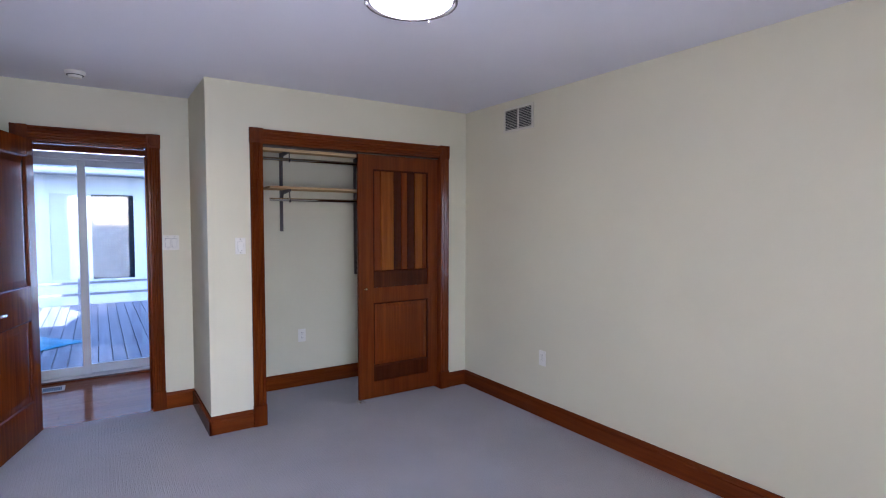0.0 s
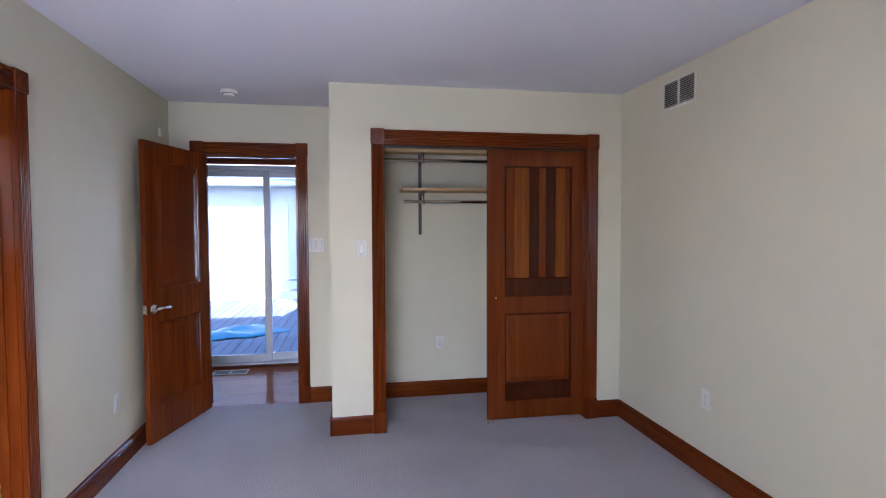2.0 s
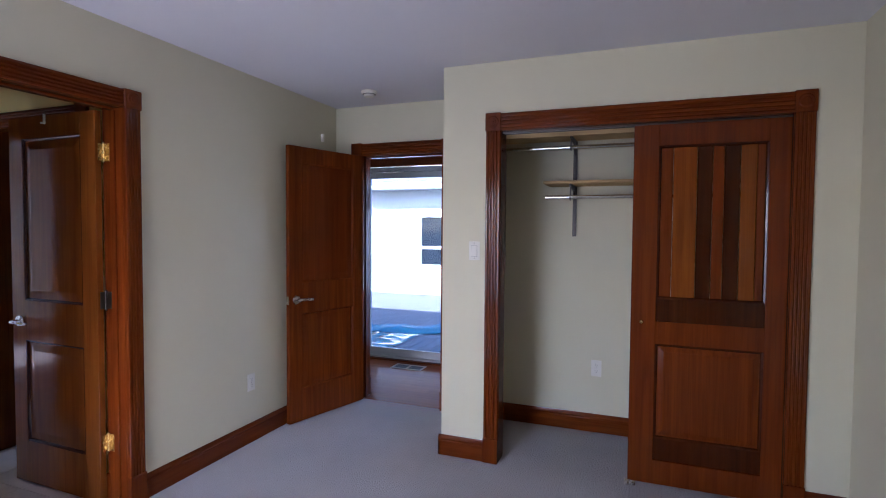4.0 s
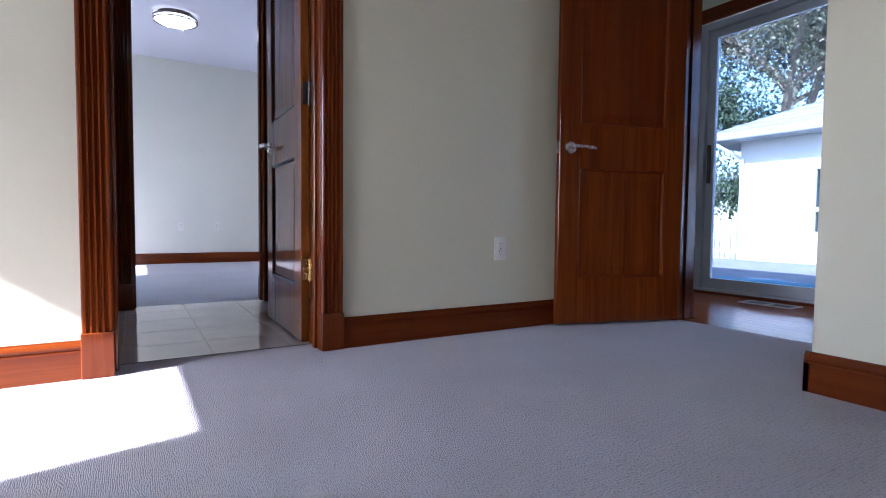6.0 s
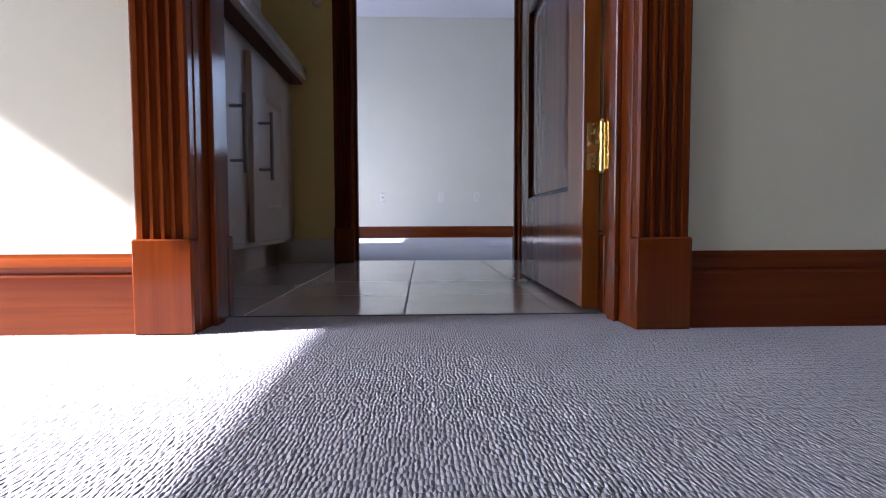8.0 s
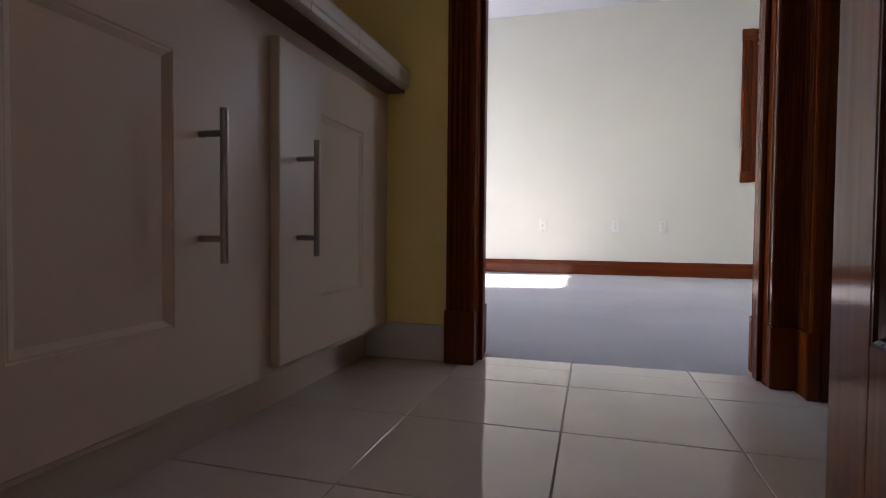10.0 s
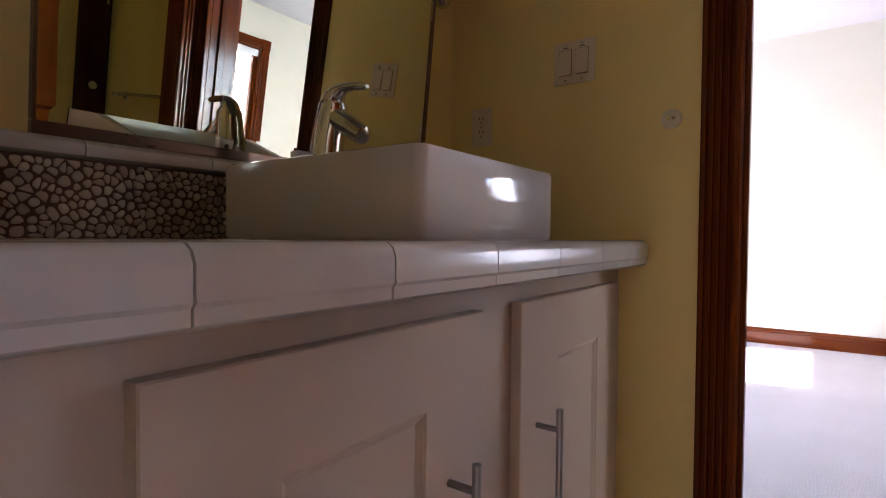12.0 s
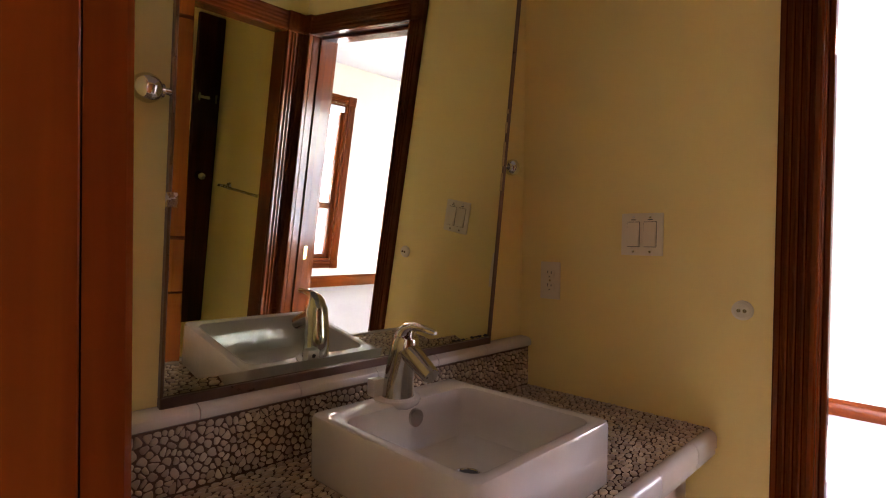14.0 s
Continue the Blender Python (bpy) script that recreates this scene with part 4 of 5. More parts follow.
def pebble_geo(poly, h, c=(0, 0)):
    n = len(poly)
    vs = [(c[0] + x, c[1] + y, -0.001) for x, y in poly] + [(c[0] + x * 0.93, c[1] + y * 0.93, h * 0.65) for x, y in poly] + [(c[0] + x * 0.62, c[1] + y * 0.62, h) for x, y in poly]
    fs = [(i, (i + 1) % n, n + (i + 1) % n, n + i) for i in range(n)] + [(n + i, n + (i + 1) % n, 2 * n + (i + 1) % n, 2 * n + i) for i in range(n)]
    return vs, fs + [tuple(range(2 * n, 3 * n))]


def pebbles(par, m, found, near):
    found = sorted(found, key=near)
    for c, poly, h in found[:300]:
        vs, fs = pebble_geo(poly, h)
        me = bpy.data.meshes.new("pebble")
        me.from_pydata(vs, [], fs)
        me.polygons.foreach_set("use_smooth", [True] * len(fs))
        me.materials.append(PEB1)
        ob = new("pebble", me)
        ob.parent = par
        ob.matrix_basis = m @ Matrix.Translation((c[0], c[1], 0))
    vs, fs = [], []
    for c, poly, h in found[300:]:
        a, b = pebble_geo(poly, h, c)
        fs += [tuple(i + len(vs) for i in f) for f in b]
        vs += a
    if vs:
        me = bpy.data.meshes.new("pebble_bed")
        me.from_pydata(vs, [], fs)
        me.polygons.foreach_set("use_smooth", [True] * len(fs))
        me.materials.append(PEB2)
        ob = new("pebble_bed", me)
        ob.parent = par
        ob.matrix_basis = m
        ob["kind"] = "stuff"


# sink
SX0, SX1, SY0, SY1, SZ0, SZ1 = -0.996, -0.606, 1.292, 1.708, TOP + 0.003, 0.958
sk = thing("vessel_sink", "white square ceramic vessel sink on the worktop", "sink")
bm = bmesh.new()
rr = round_rect
IX0, IX1, IY0, IY1 = SX0 + 0.026, SX1 - 0.026, SY0 + 0.072, SY1 - 0.026
loops = [rr(SX0 + 0.006, SX1 - 0.006, SY0 + 0.006, SY1 - 0.006, SZ0, 0.012), rr(SX0, SX1, SY0, SY1, SZ0 + 0.008, 0.016), rr(SX0, SX1, SY0, SY1, SZ1 - 0.007, 0.016),
         rr(SX0 + 0.002, SX1 - 0.002, SY0 + 0.002, SY1 - 0.002, SZ1 - 0.002, 0.016), rr(SX0 + 0.007, SX1 - 0.007, SY0 + 0.007, SY1 - 0.007, SZ1, 0.015),
         rr(IX0 - 0.006, IX1 + 0.006, IY0 - 0.006, IY1 + 0.006, SZ1, 0.03), rr(IX0 - 0.001, IX1 + 0.001, IY0 - 0.001, IY1 + 0.001, SZ1 - 0.003, 0.03), rr(IX0, IX1, IY0, IY1, SZ1 - 0.009, 0.03),
         rr(IX0 + 0.012, IX1 - 0.012, IY0 + 0.012, IY1 - 0.012, SZ0 + 0.038, 0.03), rr(IX0 + 0.022, IX1 - 0.022, IY0 + 0.022, IY1 - 0.022, SZ0 + 0.026, 0.03), rr(IX0 + 0.06, IX1 - 0.06, IY0 + 0.06, IY1 - 0.06, SZ0 + 0.021, 0.03)]
rings(bm, loops)
part("basin", bm, BASIN, sk, "", True)
FX, FY = -0.793, 1.334
bm = bmesh.new()
lathe(bm, (FX, FY - 0.004, SZ1 - 0.02), [(0.030, 0.0), (0.046, 0.010), (0.050, 0.018), (0.049, 0.023), (0.045, 0.026), (0.001, 0.0265)], 32)
part("tap_deck", bm, CERAM, sk, "rounded ceramic tap ledge", True)
bm = bmesh.new()
rod(bm, (FX - 0.018, IY0 - 0.002, 0.921), (FX - 0.018, IY0 + 0.010, 0.921), 0.0200, 0.0175, 24)
part("overflow_ring", bm, CHROME, sk, "chrome overflow cover", True)
bm = bmesh.new()
lathe(bm, (FX, 1.53, SZ0 + 0.0215), [(0.030, 0.0), (0.030, 0.003), (0.024, 0.0045), (0.022, 0.002), (0.004, 0.004)], 28)
part("drain", bm, CHROME, sk, "chrome drain", True)
bm = bmesh.new()
lathe(bm, (FX, 1.53, SZ0 + 0.0246), [(0.022, 0.0), (0.021, 0.0012), (0.001, 0.0014)], 24)
part("drain_hole", bm, BLACK, sk, "dark drain opening", True)

# tap
tap = thing("basin_tap", "chrome single lever tap with a hooked handle", "tap", pose(FX, FY, SZ1 + 0.0065) @ Matrix.Diagonal((1.17, 1.17, 1.10, 1.0)))
sec = lambda y, z, r, tilt, n=20: [(r * math.cos(2 * math.pi * i / n), y + r * math.sin(2 * math.pi * i / n) * math.cos(tilt), z - r * math.sin(2 * math.pi * i / n) * math.sin(tilt)) for i in range(n)]
bm = bmesh.new()
rings(bm, [sec(0.0, 0.0, 0.029, 0), sec(0.0, 0.004, 0.0285, 0), sec(0.002, 0.03, 0.027, 0.1), sec(0.007, 0.06, 0.0255, 0.15), sec(0.014, 0.09, 0.0245, 0.2), sec(0.019, 0.108, 0.024, 0.25), sec(0.021, 0.116, 0.020, 0.25), sec(0.022, 0.120, 0.011, 0.25)])
part("body", bm, CHROME, tap, "", True)
bm = bmesh.new()
path = [(0.006, 0.096, 0.019), (0.026, 0.088, 0.0195), (0.048, 0.075, 0.018), (0.070, 0.061, 0.0165), (0.084, 0.052, 0.0155), (0.086, 0.050, 0.012)]
rings(bm, [sec(y, z, r, radians(120)) for y, z, r in path])
part("spout", bm, CHROME, tap, "", True)
bm = bmesh.new()
path = [(0.014, 0.110, 0.015, 0.3), (0.020, 0.124, 0.014, 0.5), (0.028, 0.132, 0.011, 0.9), (0.042, 0.136, 0.008, 1.45), (0.062, 0.135, 0.0068, 1.62), (0.086, 0.131, 0.0056, 1.72), (0.092, 0.130, 0.003, 1.72)]
rings(bm, [[(x * 1.35, yy, zz) for x, yy, zz in sec(y, z, r, t)] for y, z, r, t in path])
part("lever", bm, CHROME, tap, "curved chrome lever", True)
sb = thing("tap_bracket", "small white block with a dark button by the tap", "fitting", pose(FX + 0.034, FY - 0.030, SZ1 + 0.006))
boxpart("block", CERAM, sb, -0.016, 0.016, -0.012, 0.012, 0.0, 0.036, bev=0.003, seg=2)
bm = bmesh.new()
rod(bm, (0, -0.0118, 0.022), (0, -0.0135, 0.022), 0.005, n=12)
part("button", bm, BLACK, sb)

# pivoting mirror
MT = -5.3
mr = thing("pivot_mirror", "tall wall mirror with worn metal edge, tipped forward on knobs", "mirror", pose(-0.835, 1.2245, 1.527, MT))
MW, MH = 0.448, 0.523
bm = bmesh.new()
q = lambda d, y: [(-MW + d, y, -MH + d), (MW - d, y, -MH + d), (MW - d, y, MH - d), (-MW + d, y, MH - d)]
rings(bm, [q(0.0, -0.004), q(0.0, 0.0), q(0.024, 0.0025)], True, True)
part("mirror_pane", bm, MIRROR, mr)
bm = bmesh.new()
for a in ((-MW - 0.006, MW + 0.006, -MH - 0.020, -MH - 0.0005), (-MW - 0.006, MW + 0.006, MH + 0.0005, MH + 0.008), (-MW - 0.006, -MW - 0.0005, -MH, MH), (MW + 0.0005, MW + 0.006, -MH, MH)):
    box(bm, a[0], a[1], -0.010, 0.006, a[2], a[3], bev=0.0015)
part("frame", bm, metal("worn_bronze_frame", (0.19, 0.12, 0.095), 0.3), mr, "thin worn metal frame")
boxpart("back_board", WZD, mr, -MW, MW, -0.010, -0.0045, -MH, MH)
for sx, kz in ((-1, -0.018), (1, 0.0)):
    bm = bmesh.new()
    rod(bm, (sx * (MW + 0.006), -0.002, kz), (sx * (MW + 0.022), -0.002, kz), 0.006)
    rod(bm, (sx * (MW + 0.018), -0.002, kz), (sx * (MW + 0.024), -0.002, kz), 0.012, 0.014)
    ball(bm, (sx * (MW + 0.042), -0.002, kz), 0.024, n=20)
    rod(bm, (sx * (MW + 0.042), -0.002, kz), (sx * (MW + 0.042), -0.0585, kz), 0.008)
    part("pivot_knob", bm, CHROME, mr, "round chrome pivot knob", True)
rng = random.Random(17)
bm = bmesh.new()
for i in range(26):
    cx, hgt_ = -MW + 0.012 + 0.15 * rng.random() ** 1.3, rng.uniform(0.0012, 0.0042)
    n, w_ = 7, rng.uniform(0.0018, 0.007)
    rings(bm, [[(cx + w_ * math.cos(6.2832 * k / n) * q_[k], y_, -MH + 0.004 + hgt_ * (0.8 + math.sin(6.2832 * k / n) * q_[k])) for k in range(n)]
               for q_ in ([rng.uniform(0.6, 1.2) for k in range(n)],) for y_ in (0.0024, 0.0030)])
part("worn_silver", bm, BLACK, mr, "black specks where the silvering has gone")
bm = bmesh.new()
for z_, l_ in ((-0.09, 0.05), (-0.02, 0.07), (0.075, 0.03), (0.13, 0.012)):
    box(bm, -MW + 0.004, -MW + 0.0065 + 0.02 * l_, 0.0012, 0.0034, z_, z_ + l_)
part("flaked_edge", bm, SHELFW, mr, "pale flaked mirror edge")
boxpart("corner_clip", NICKEL, mr, MW - 0.008, MW + 0.008, -0.002, 0.008, -0.19, -0.165)

# shower room
sp = thing("shower_column", "dark wood shower panel with chrome controls", "shower panel", pose(-1.40, 3.75, 0))
boxpart("panel", WZD, sp, -0.07, 0.09, -0.03, 0.0, 0.25, 2.20, bev=0.006)
bm = bmesh.new()
rod(bm, (0.02, -0.03, 1.22), (0.02, -0.075, 1.22), 0.03, 0.022, 20)
part("valve_knob", bm, CHROME, sp, "", True)
for cx in (-0.045, 0.055):
    boxpart("bracket", CHROME, sp, cx, cx + 0.012, -0.05, -0.03, 1.68, 1.73, bev=0.002)
bm = bmesh.new()
rod(bm, (0.0, -0.04, 1.705), (0.07, -0.04, 1.705), 0.012)
part("sprayer", bm, CHROME, sp, "", True)
tb = thing("towel_bar", "slim chrome towel bar on the yellow wall", "towel bar", pose(-1.475, 2.98, 1.19, 0, 0, 90))
bm = bmesh.new()
rod(bm, (0.0, -0.06, 0), (0.52, -0.06, 0), 0.008)
part("bar", bm, NICKEL, tb, "", True)
for cx in (0.02, 0.50):
    bm = bmesh.new()
    rod(bm, (cx, 0, 0), (cx, -0.008, 0), 0.024, 0.022, 20)
    rod(bm, (cx, -0.008, 0), (cx, -0.062, 0), 0.009)
    part("post", bm, NICKEL, tb, "", True)
rh = thing("robe_hook", "small white over the door hook", "door hook", pose(-0.52, 2.558, 2.024))
boxpart("strap", WHITEP, rh, -0.008, 0.008, -0.001, 0.004, -0.05, 0.002, bev=0.001)
boxpart("hook", WHITEP, rh, -0.007, 0.007, -0.016, -0.0012, -0.05, -0.042, bev=0.002)

# outside: deck, tarp, railing, the facing wing, trees
dk = thing("deck", "weathered grey wooden deck of long boards", "deck", pose(0, 0, -0.12), kind="structure")
bmd = bmesh.new()
box(bmd, -0.0675, 0.0675, 0.0, 6.05, -0.035, 0.0, bev=0.004)
bd0 = part("deck_board", bmd, DECKW, dk)
bd0.location = (-5.9, 6.06, 0)
for i in range(1, 76):
    o = bpy.data.objects.new("deck_board", bd0.data)
    scene.collection.objects.link(o)
    o.parent = dk
    o.location = (-5.9 + i * 0.143, 6.06 + 0.004 * ((i * 7) % 5), -0.001 * (i % 3))
for y in (6.2, 8.1, 10.0, 11.9):
    boxpart("joist", BARK, dk, -5.95, 4.95, y, y + 0.05, -0.33, -0.037)

SHEETM = glossy("pale_blue_plastic", (0.05, 0.36, 0.50), 0.10, 0.75, 0.5)
tp = bmesh.new()
nu, nv = 44, 18
tarp_near = lambda x: 6.9 + 1.12 * (x + 4.4) / 4.9
grid = []
for i in range(nu + 1):
    rowv = []
    for j in range(nv + 1):
        u, v = i / nu, j / nv
        x = -4.4 + 4.9 * u
        y0 = tarp_near(x) + 0.35 * max(0.0, u - 0.9) / 0.1
        y1 = y0 + (0.45 + 0.6 * math.exp(-((u - 0.87) / 0.13) ** 2)) * min(1.0, (1 - u) * 9 + 0.08)
        yy = y0 + (y1 - y0) * v
        n1 = noise.noise(Vector((x * 2.2, yy * 2.2, 3.1))) + 0.5 * noise.noise(Vector((x * 6, yy * 6, 1.7)))
        edge_ = min(u, 1 - u, 1.0) * 8
        lift = max(0.0, 0.05 + 0.07 * n1) * min(1.0, edge_) * math.sin(math.pi * min(max(v, 0.02), 0.98)) ** 0.5
        rowv.append(tp.verts.new((x + 0.03 * n1, yy + 0.04 * n1, -0.115 + lift)))
    grid.append(rowv)
for i in range(nu):
    for j in range(nv):
        tp.faces.new((grid[i][j], grid[i + 1][j], grid[i + 1][j + 1], grid[i][j + 1]))
tarp = tagged(part("tarp", tp, TARP, None, "", True), "crumpled bright blue tarp lying on the deck", "tarp")
md = tarp.modifiers.new("thick", "SOLIDIFY")
md.thickness = 0.006

pl = bmesh.new()
grid = []
for i in range(61):
    rowv = []
    for j in range(25):
        x = -3.6 + 3.0 * i / 60
        yy = 6.4 + (tarp_near(x) - 6.46) * j / 24
        n1 = noise.noise(Vector((x * 5, yy * 9, 0.3))) + 0.6 * noise.noise(Vector((x * 13, yy * 17, 4.2)))
        e = min(1.0, 6 * min(i / 60, 1 - i / 60, j / 24, 1 - j / 24) + 0.05)
        rowv.append(pl.verts.new((x + 0.03 * n1, yy + 0.03 * n1, -0.112 + max(0.0, 0.035 + 0.045 * n1) * e)))
    grid.append(rowv)
for i in range(60):
    for j in range(24):
        pl.faces.new((grid[i][j], grid[i + 1][j], grid[i + 1][j + 1], grid[i][j + 1]))
sheet = tagged(part("plastic_sheet", pl, SHEETM, None, "", True), "crumpled pale blue plastic sheet on the deck", "plastic sheet")
md = sheet.modifiers.new("thick", "SOLIDIFY")
md.thickness = 0.003

rl = thing("deck_railing", "low weathered deck railing with two bars", "railing", pose(0, 12.05, -0.12))
for z in (0.18, 0.40):
    boxpart("bar", DECKW, rl, -1.2, 5.0, 0, 0.04, z, z + 0.045, bev=0.004)
for i in range(5):
    boxpart("post", DECKW, rl, -1.2 + i * 1.5, -1.12 + i * 1.5, 0.041, 0.12, -0.3, 0.5, bev=0.005)
wf = thing("picket_fence", "white picket fence by the far wing", "fence", pose(-9.3, 15.2, -0.45))
for z in (0.3, 0.9):
    boxpart("rail", STUCCO, wf, 0, 4.0, 0.02, 0.06, z, z + 0.08)
for i in range(28):
    boxpart("picket", STUCCO, wf, i * 0.143, i * 0.143 + 0.105, 0, 0.02, 0.05, 1.15, bev=0.003)

hs = thing("house_wing", "white stucco house wing with shingle hip roof", "house")
bm = bmesh.new()
box(bm, -5.1, -3.56, 14.4, 14.6, -0.5, 2.5)
box(bm, -2.6, -0.32, 14.4, 14.6, -0.5, 2.5)
box(bm, 1.46, 9.0, 14.4, 14.6, -0.5, 2.5)
box(bm, -3.56, -2.6, 14.4, 14.6, -0.5, 0.33)
box(bm, -3.56, -2.6, 14.4, 14.6, 1.85, 2.5)
box(bm, -0.32, 1.46, 14.4, 14.6, -0.5, 0.06)
box(bm, -0.32, 1.46, 14.4, 14.6, 2.18, 2.5)
box(bm, -5.1, -4.9, 14.6, 22, -0.5, 2.5)
box(bm, 8.8, 9.0, 14.6, 22, -0.5, 2.5)
box(bm, -4.9, 8.8, 21.8, 22, -0.5, 2.5)
box(bm, -4.9, 8.8, 15.9, 16.0, -0.5, 2.5)
part("wall", bm, STUCCO, hs, "white stucco wall")
bm = bmesh.new()
e0 = [bm.verts.new(p) for p in ((-5.95, 13.75, 2.62), (9.6, 13.75, 2.62), (9.6, 22.6, 2.62), (-5.95, 22.6, 2.62))]
e1 = [bm.verts.new(p) for p in ((-5.95, 13.75, 2.5), (9.6, 13.75, 2.5), (9.6, 22.6, 2.5), (-5.95, 22.6, 2.5))]
r0, r1 = bm.verts.new((-1.55, 18.2, 4.5)), bm.verts.new((5.2, 18.2, 4.5))
for f in ((e0[0], e0[1], r1, r0), (e0[1], e0[2], r1), (e0[2], e0[3], r0, r1), (e0[3], e0[0], r0), tuple(e1[::-1])):
    bm.faces.new(f)
for i in range(4):
    bm.faces.new((e1[i], e1[(i + 1) % 4], e0[(i + 1) % 4], e0[i]))
part("roof", bm, SHINGLE, hs, "grey shingle hip roof")
bm = bmesh.new()
rows_ = 13
for k in range(rows_):
    t0 = k / rows_
    xa, xb, yy, zz = -5.95 + 4.4 * t0, 9.6 - 4.4 * t0, 13.75 + 4.45 * t0, 2.62 + 1.88 * t0
    box(bm, xa, xb, yy - 0.012, yy + 0.02, zz + 0.002, zz + 0.022)
part("shingle_course", bm, SHINGLE, hs)
bm = bmesh.new()
prism(bm, [(0, 0), (-0.09, 0.01), (-0.12, 0.05), (-0.12, 0.12), (0, 0.12)], (-5.95, 13.749, 2.5), (0, 1, 0), (0, 0, 1), (15.55, 0, 0))
part("gutter", bm, STUCCO, hs, "white gutter")
bm = bmesh.new()
for a, b in (((-5.3, 13.68, 2.5), (-5.3, 13.68, 2.42)), ((-5.3, 13.68, 2.42), (-5.03, 14.34, 2.1)), ((-5.03, 14.34, 2.1), (-5.03, 14.34, -0.4))):
    rod(bm, a, b, 0.04, n=10)
part("downspout", bm, STUCCO, hs, "white downspout")


def wing_window(x0, x1, z0, z1, bars, zb=()):
    bm = bmesh.new()
    for a in ((x0, x0 + 0.09, z0, z1), (x1 - 0.09, x1, z0, z1), (x0 + 0.09, x1 - 0.09, z1 - 0.09, z1), (x0 + 0.09, x1 - 0.09, z0, z0 + 0.09)):
        box(bm, a[0], a[1], 14.37, 14.5, a[2], a[3])
    for b in bars:
        box(bm, b - 0.035, b + 0.035, 14.40, 14.48, z0 + 0.09, z1 - 0.09)
    for b in zb:
        box(bm, x0 + 0.09, x1 - 0.09, 14.40, 14.48, b - 0.04, b + 0.04)
    fr = part("window", bm, VINYL, hs, "white framed window")
    boxpart("pane", DARKG, fr, x0 + 0.09, x1 - 0.09, 14.43, 14.44, z0 + 0.09, z1 - 0.09)


DARKG = glossy("dark_reflecting_glass", (0.012, 0.018, 0.026), 0.03)
wing_window(-0.32, 1.46, 0.06, 2.18, (0.50,))
boxpart("blind", glossy("pale_blind_cloth", (0.62, 0.63, 0.64), 0.5), hs, -0.225, 0.46, 14.4245, 14.429, 0.152, 2.088, label="pale drawn blind in the window")

# unseen wall added over the hall, its outline set to shade deck and far wing
bm = bmesh.new()
prism(bm, [(1.0, 2.46), (1.45, 3.30), (1.1, 8.1), (6.0, 8.6), (6.0, 2.46)], (0, 6.05, 0), (1, 0, 0), (0, 0, 1), (0, 0.15, 0))
tagged(part("wall_upper_storey", bm, STUCCO), "unseen stucco wall added to shade the deck and wing", "wall", kind="structure")
wing_window(-3.56, -2.60, 0.33, 1.85, (), (0.9,))


def tree(name, label, x, y, z, h, cr, seed, leaves, leafmat, leaf=0.16, bare=False, low=0.25):
    r = random.Random(seed)
    ob = thing(name, label, "tree", pose(x, y, z))
    bm = bmesh.new()
    tips = []

    def limb(a, d, length, rad, depth):
        n = 3
        p = a
        for i in range(n):
            d = (d + Vector((r.uniform(-1, 1), r.uniform(-1, 1), r.uniform(-0.3, 0.6))) * 0.22).normalized()
            q = p + d * (length / n)
            rod(bm, p, q, rad * (1 - 0.25 * i / n), rad * (1 - 0.25 * (i + 1) / n), 6)
            p = q
            if depth <= 2:
                tips.append((p, d))
        if depth > 0:
            for _ in range(3 if depth > 1 else 4):
                s = (d + Vector((r.uniform(-1, 1), r.uniform(-1, 1), r.uniform(-0.35, 0.7)))).normalized()
                limb(p, s, length * r.uniform(0.6, 0.85), rad * 0.6, depth - 1)

    trunk_top = Vector((0, 0, h * low))
    rod(bm, (0, 0, -0.3), trunk_top, h * 0.028, h * 0.02, 10)
    for k in range(4):
        a = k * 1.6 + r.random()
        limb(trunk_top, Vector((math.cos(a), math.sin(a), r.uniform(0.6, 1.3))).normalized(), h * (0.2 if bare else 0.24), h * (0.009 if bare else 0.013), 4 if bare else 3)
    part("trunk", bm, BARK, ob, "branching trunk")
    if not bare:
        vs, fs = [], []
        for i in range(leaves):
            p, _ = tips[r.randrange(len(tips))]
            c = p + Vector((r.gauss(0, 1), r.gauss(0, 1), r.gauss(0, 0.8))) * cr
            u = Vector((r.uniform(-1, 1), r.uniform(-1, 1), r.uniform(-1, 1))).normalized()
            v = u.cross(Vector((r.uniform(-1, 1), r.uniform(-1, 1), r.uniform(-1, 1)))).normalized()
            s = leaf * r.uniform(0.6, 1.3)
            k = len(vs)
            vs += [c - u * s, c + v * s * 0.45, c + u * s, c - v * s * 0.45]
            fs.append((k, k + 1, k + 2, k + 3))
        me = bpy.data.meshes.new("crown")
        me.from_pydata(vs, [], fs)
        me.materials.append(leafmat)
        cw = new("crown", me)
        cw.parent = ob
        cw["label"] = "leafy crown"
    return ob


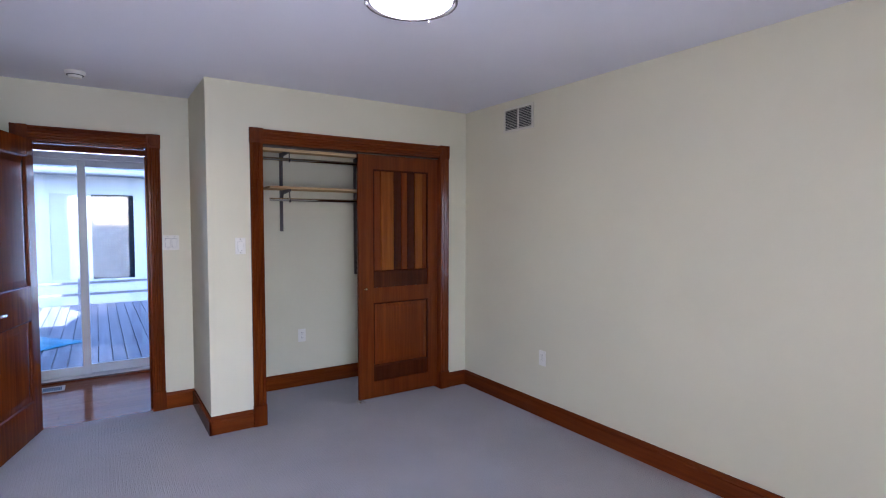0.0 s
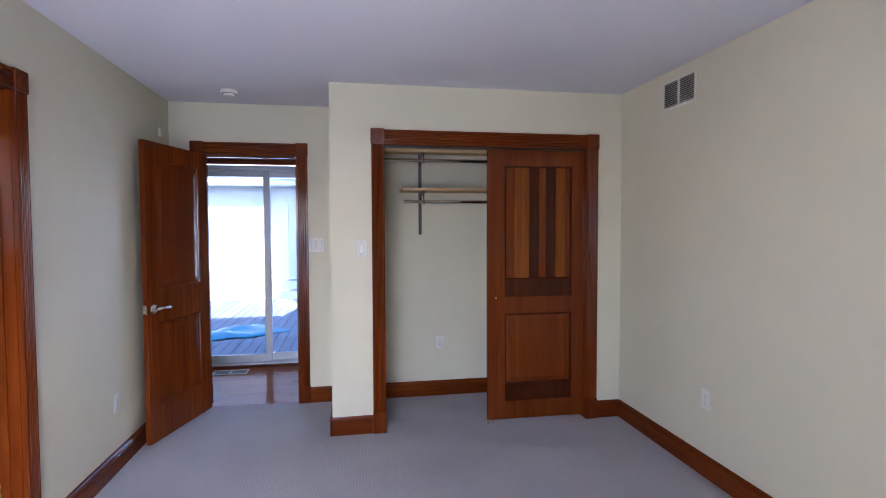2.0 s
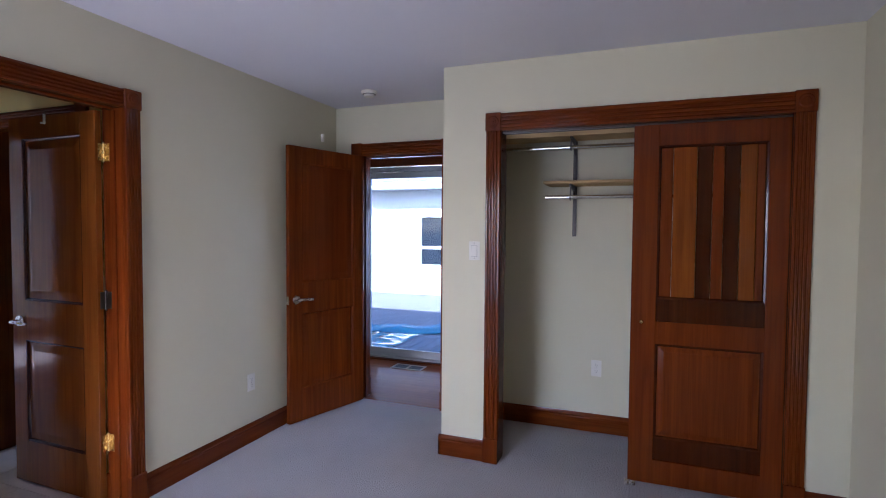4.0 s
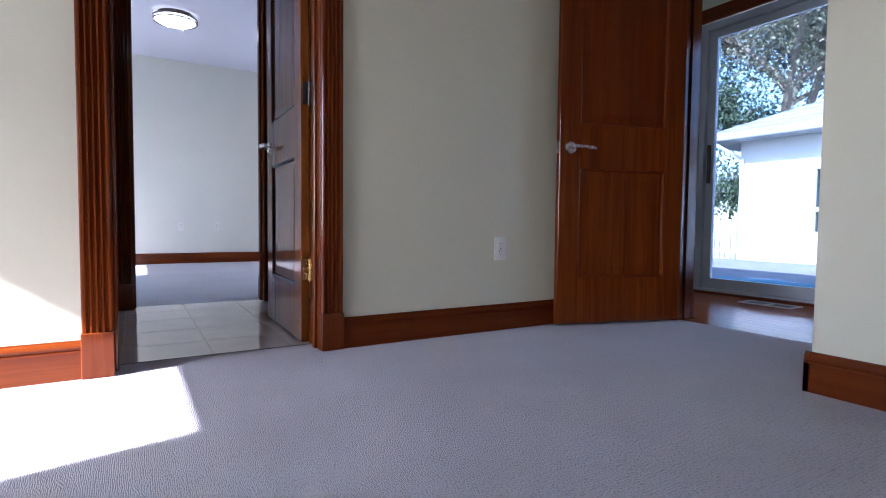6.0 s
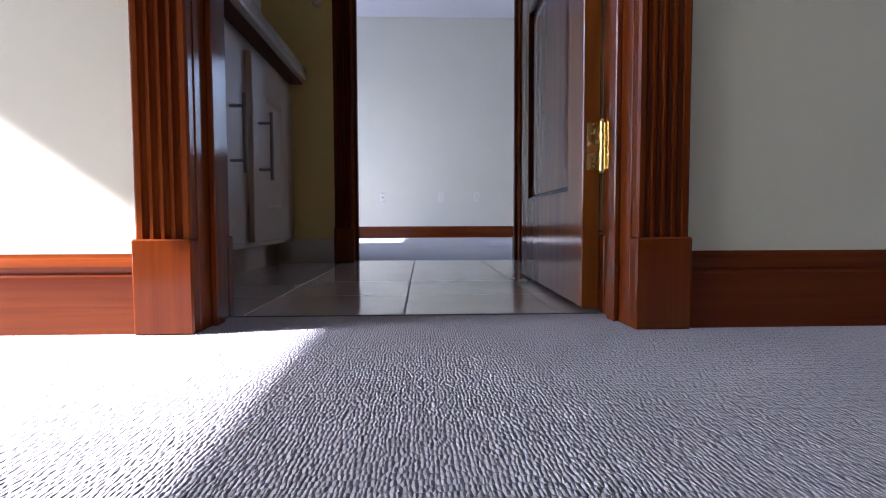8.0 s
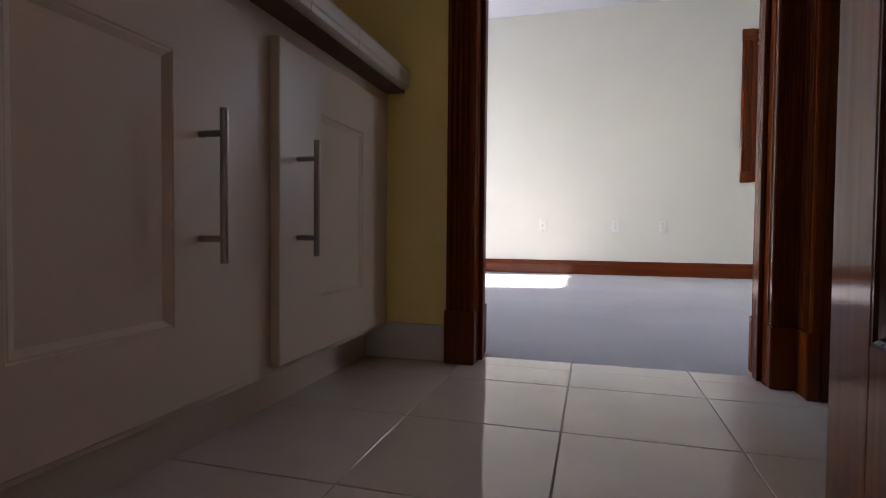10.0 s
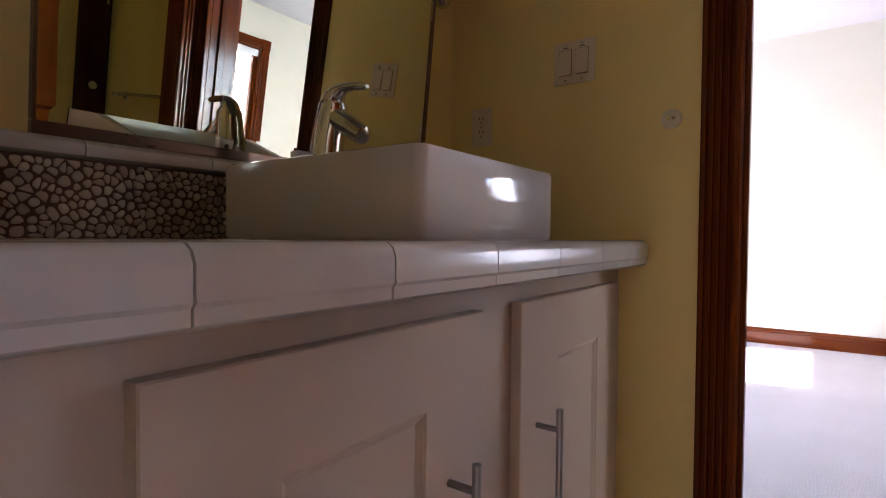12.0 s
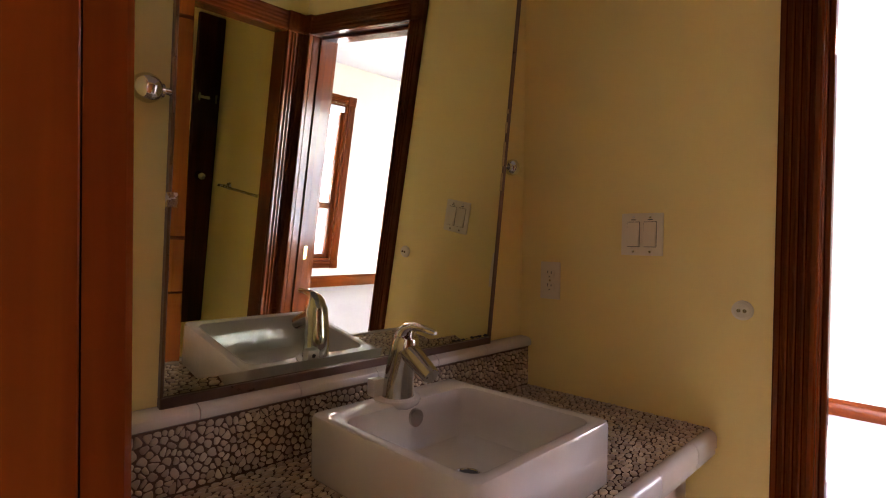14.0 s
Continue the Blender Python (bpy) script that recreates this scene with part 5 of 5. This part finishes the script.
tree("tree", "tall leafy tree behind the far wing", -8.2, 21.5, -0.45, 13, 0.6, 3, 62000, LEAF, 0.085)
tree("tree", "broad leafy tree behind the far wing", -3.0, 27.0, -0.45, 14, 0.62, 8, 46000, LEAF, 0.095)
tree("tree", "leafy tree beyond the picket fence", -13.0, 19.0, -0.45, 10, 0.5, 21, 30000, LEAFD, 0.075, low=0.12)
tree("tree", "low dark leafy tree behind the picket fence", -9.4, 19.6, -0.45, 4.4, 0.32, 33, 9000, LEAFD, 0.07, low=0.1)
tree("tree", "bare sunlit branching tree outside the window", -8.8, 5.6, -0.45, 5.6, 0.3, 12, 0, LEAF, bare=True, low=0.16)
tree("tree", "leafy tree outside the far bedroom", -7.3, 9.6, -0.45, 5.2, 0.4, 30, 9000, LEAF, 0.11)


def hedge(name, label, x0, x1, y0, y1, h, n, seed):
    r = random.Random(seed)
    vs, fs = [], []
    for i in range(n):
        c = Vector((r.uniform(x0, x1), r.uniform(y0, y1), -0.45 + h * r.random() ** 0.7 + 0.25 * r.gauss(0, 1)))
        u = Vector((r.uniform(-1, 1), r.uniform(-1, 1), r.uniform(-1, 1))).normalized()
        v = u.cross(Vector((r.uniform(-1, 1), r.uniform(-1, 1), r.uniform(-1, 1)))).normalized()
        s = r.uniform(0.07, 0.16)
        k = len(vs)
        vs += [c - u * s, c + v * s * 0.5, c + u * s, c - v * s * 0.5]
        fs.append((k, k + 1, k + 2, k + 3))
    me = bpy.data.meshes.new(name)
    me.from_pydata(vs, [], fs)
    me.materials.append(LEAFD)
    return tagged(new(name, me), label, "hedge", kind="stuff")


hedge("hedge", "dense dark hedge outside the far bedroom window", -13.0, -11.6, 1.0, 11.0, 3.4, 14000, 4)

# pebble inlay, nearest pieces singly
flat = [((c[0] * 1.32, c[1] * 0.78), p * (1.32, 0.78), h) for c, p, h in cells(1.347 / 1.32, 0.545 / 0.78, 0.0170, 3)]
under = [c for c in flat if not (SX0 + 0.02 < -1.474 + c[0][0] < SX1 - 0.02 and SY0 + 0.02 < 1.188 + c[0][1] < SY1 - 0.02)]
pebbles(wt, pose(-1.474, 1.188, TOP), under, lambda c: abs(c[0][0] - 1.05) * 0.8 + abs(c[0][1] - 0.42))
pebbles(bs_, pose(-0.127, 1.1865, TOP + 0.003, 90, 0, 180), cells(1.347, 0.118, 0.0150, 9), lambda c: abs(c[0][0] - 0.45))
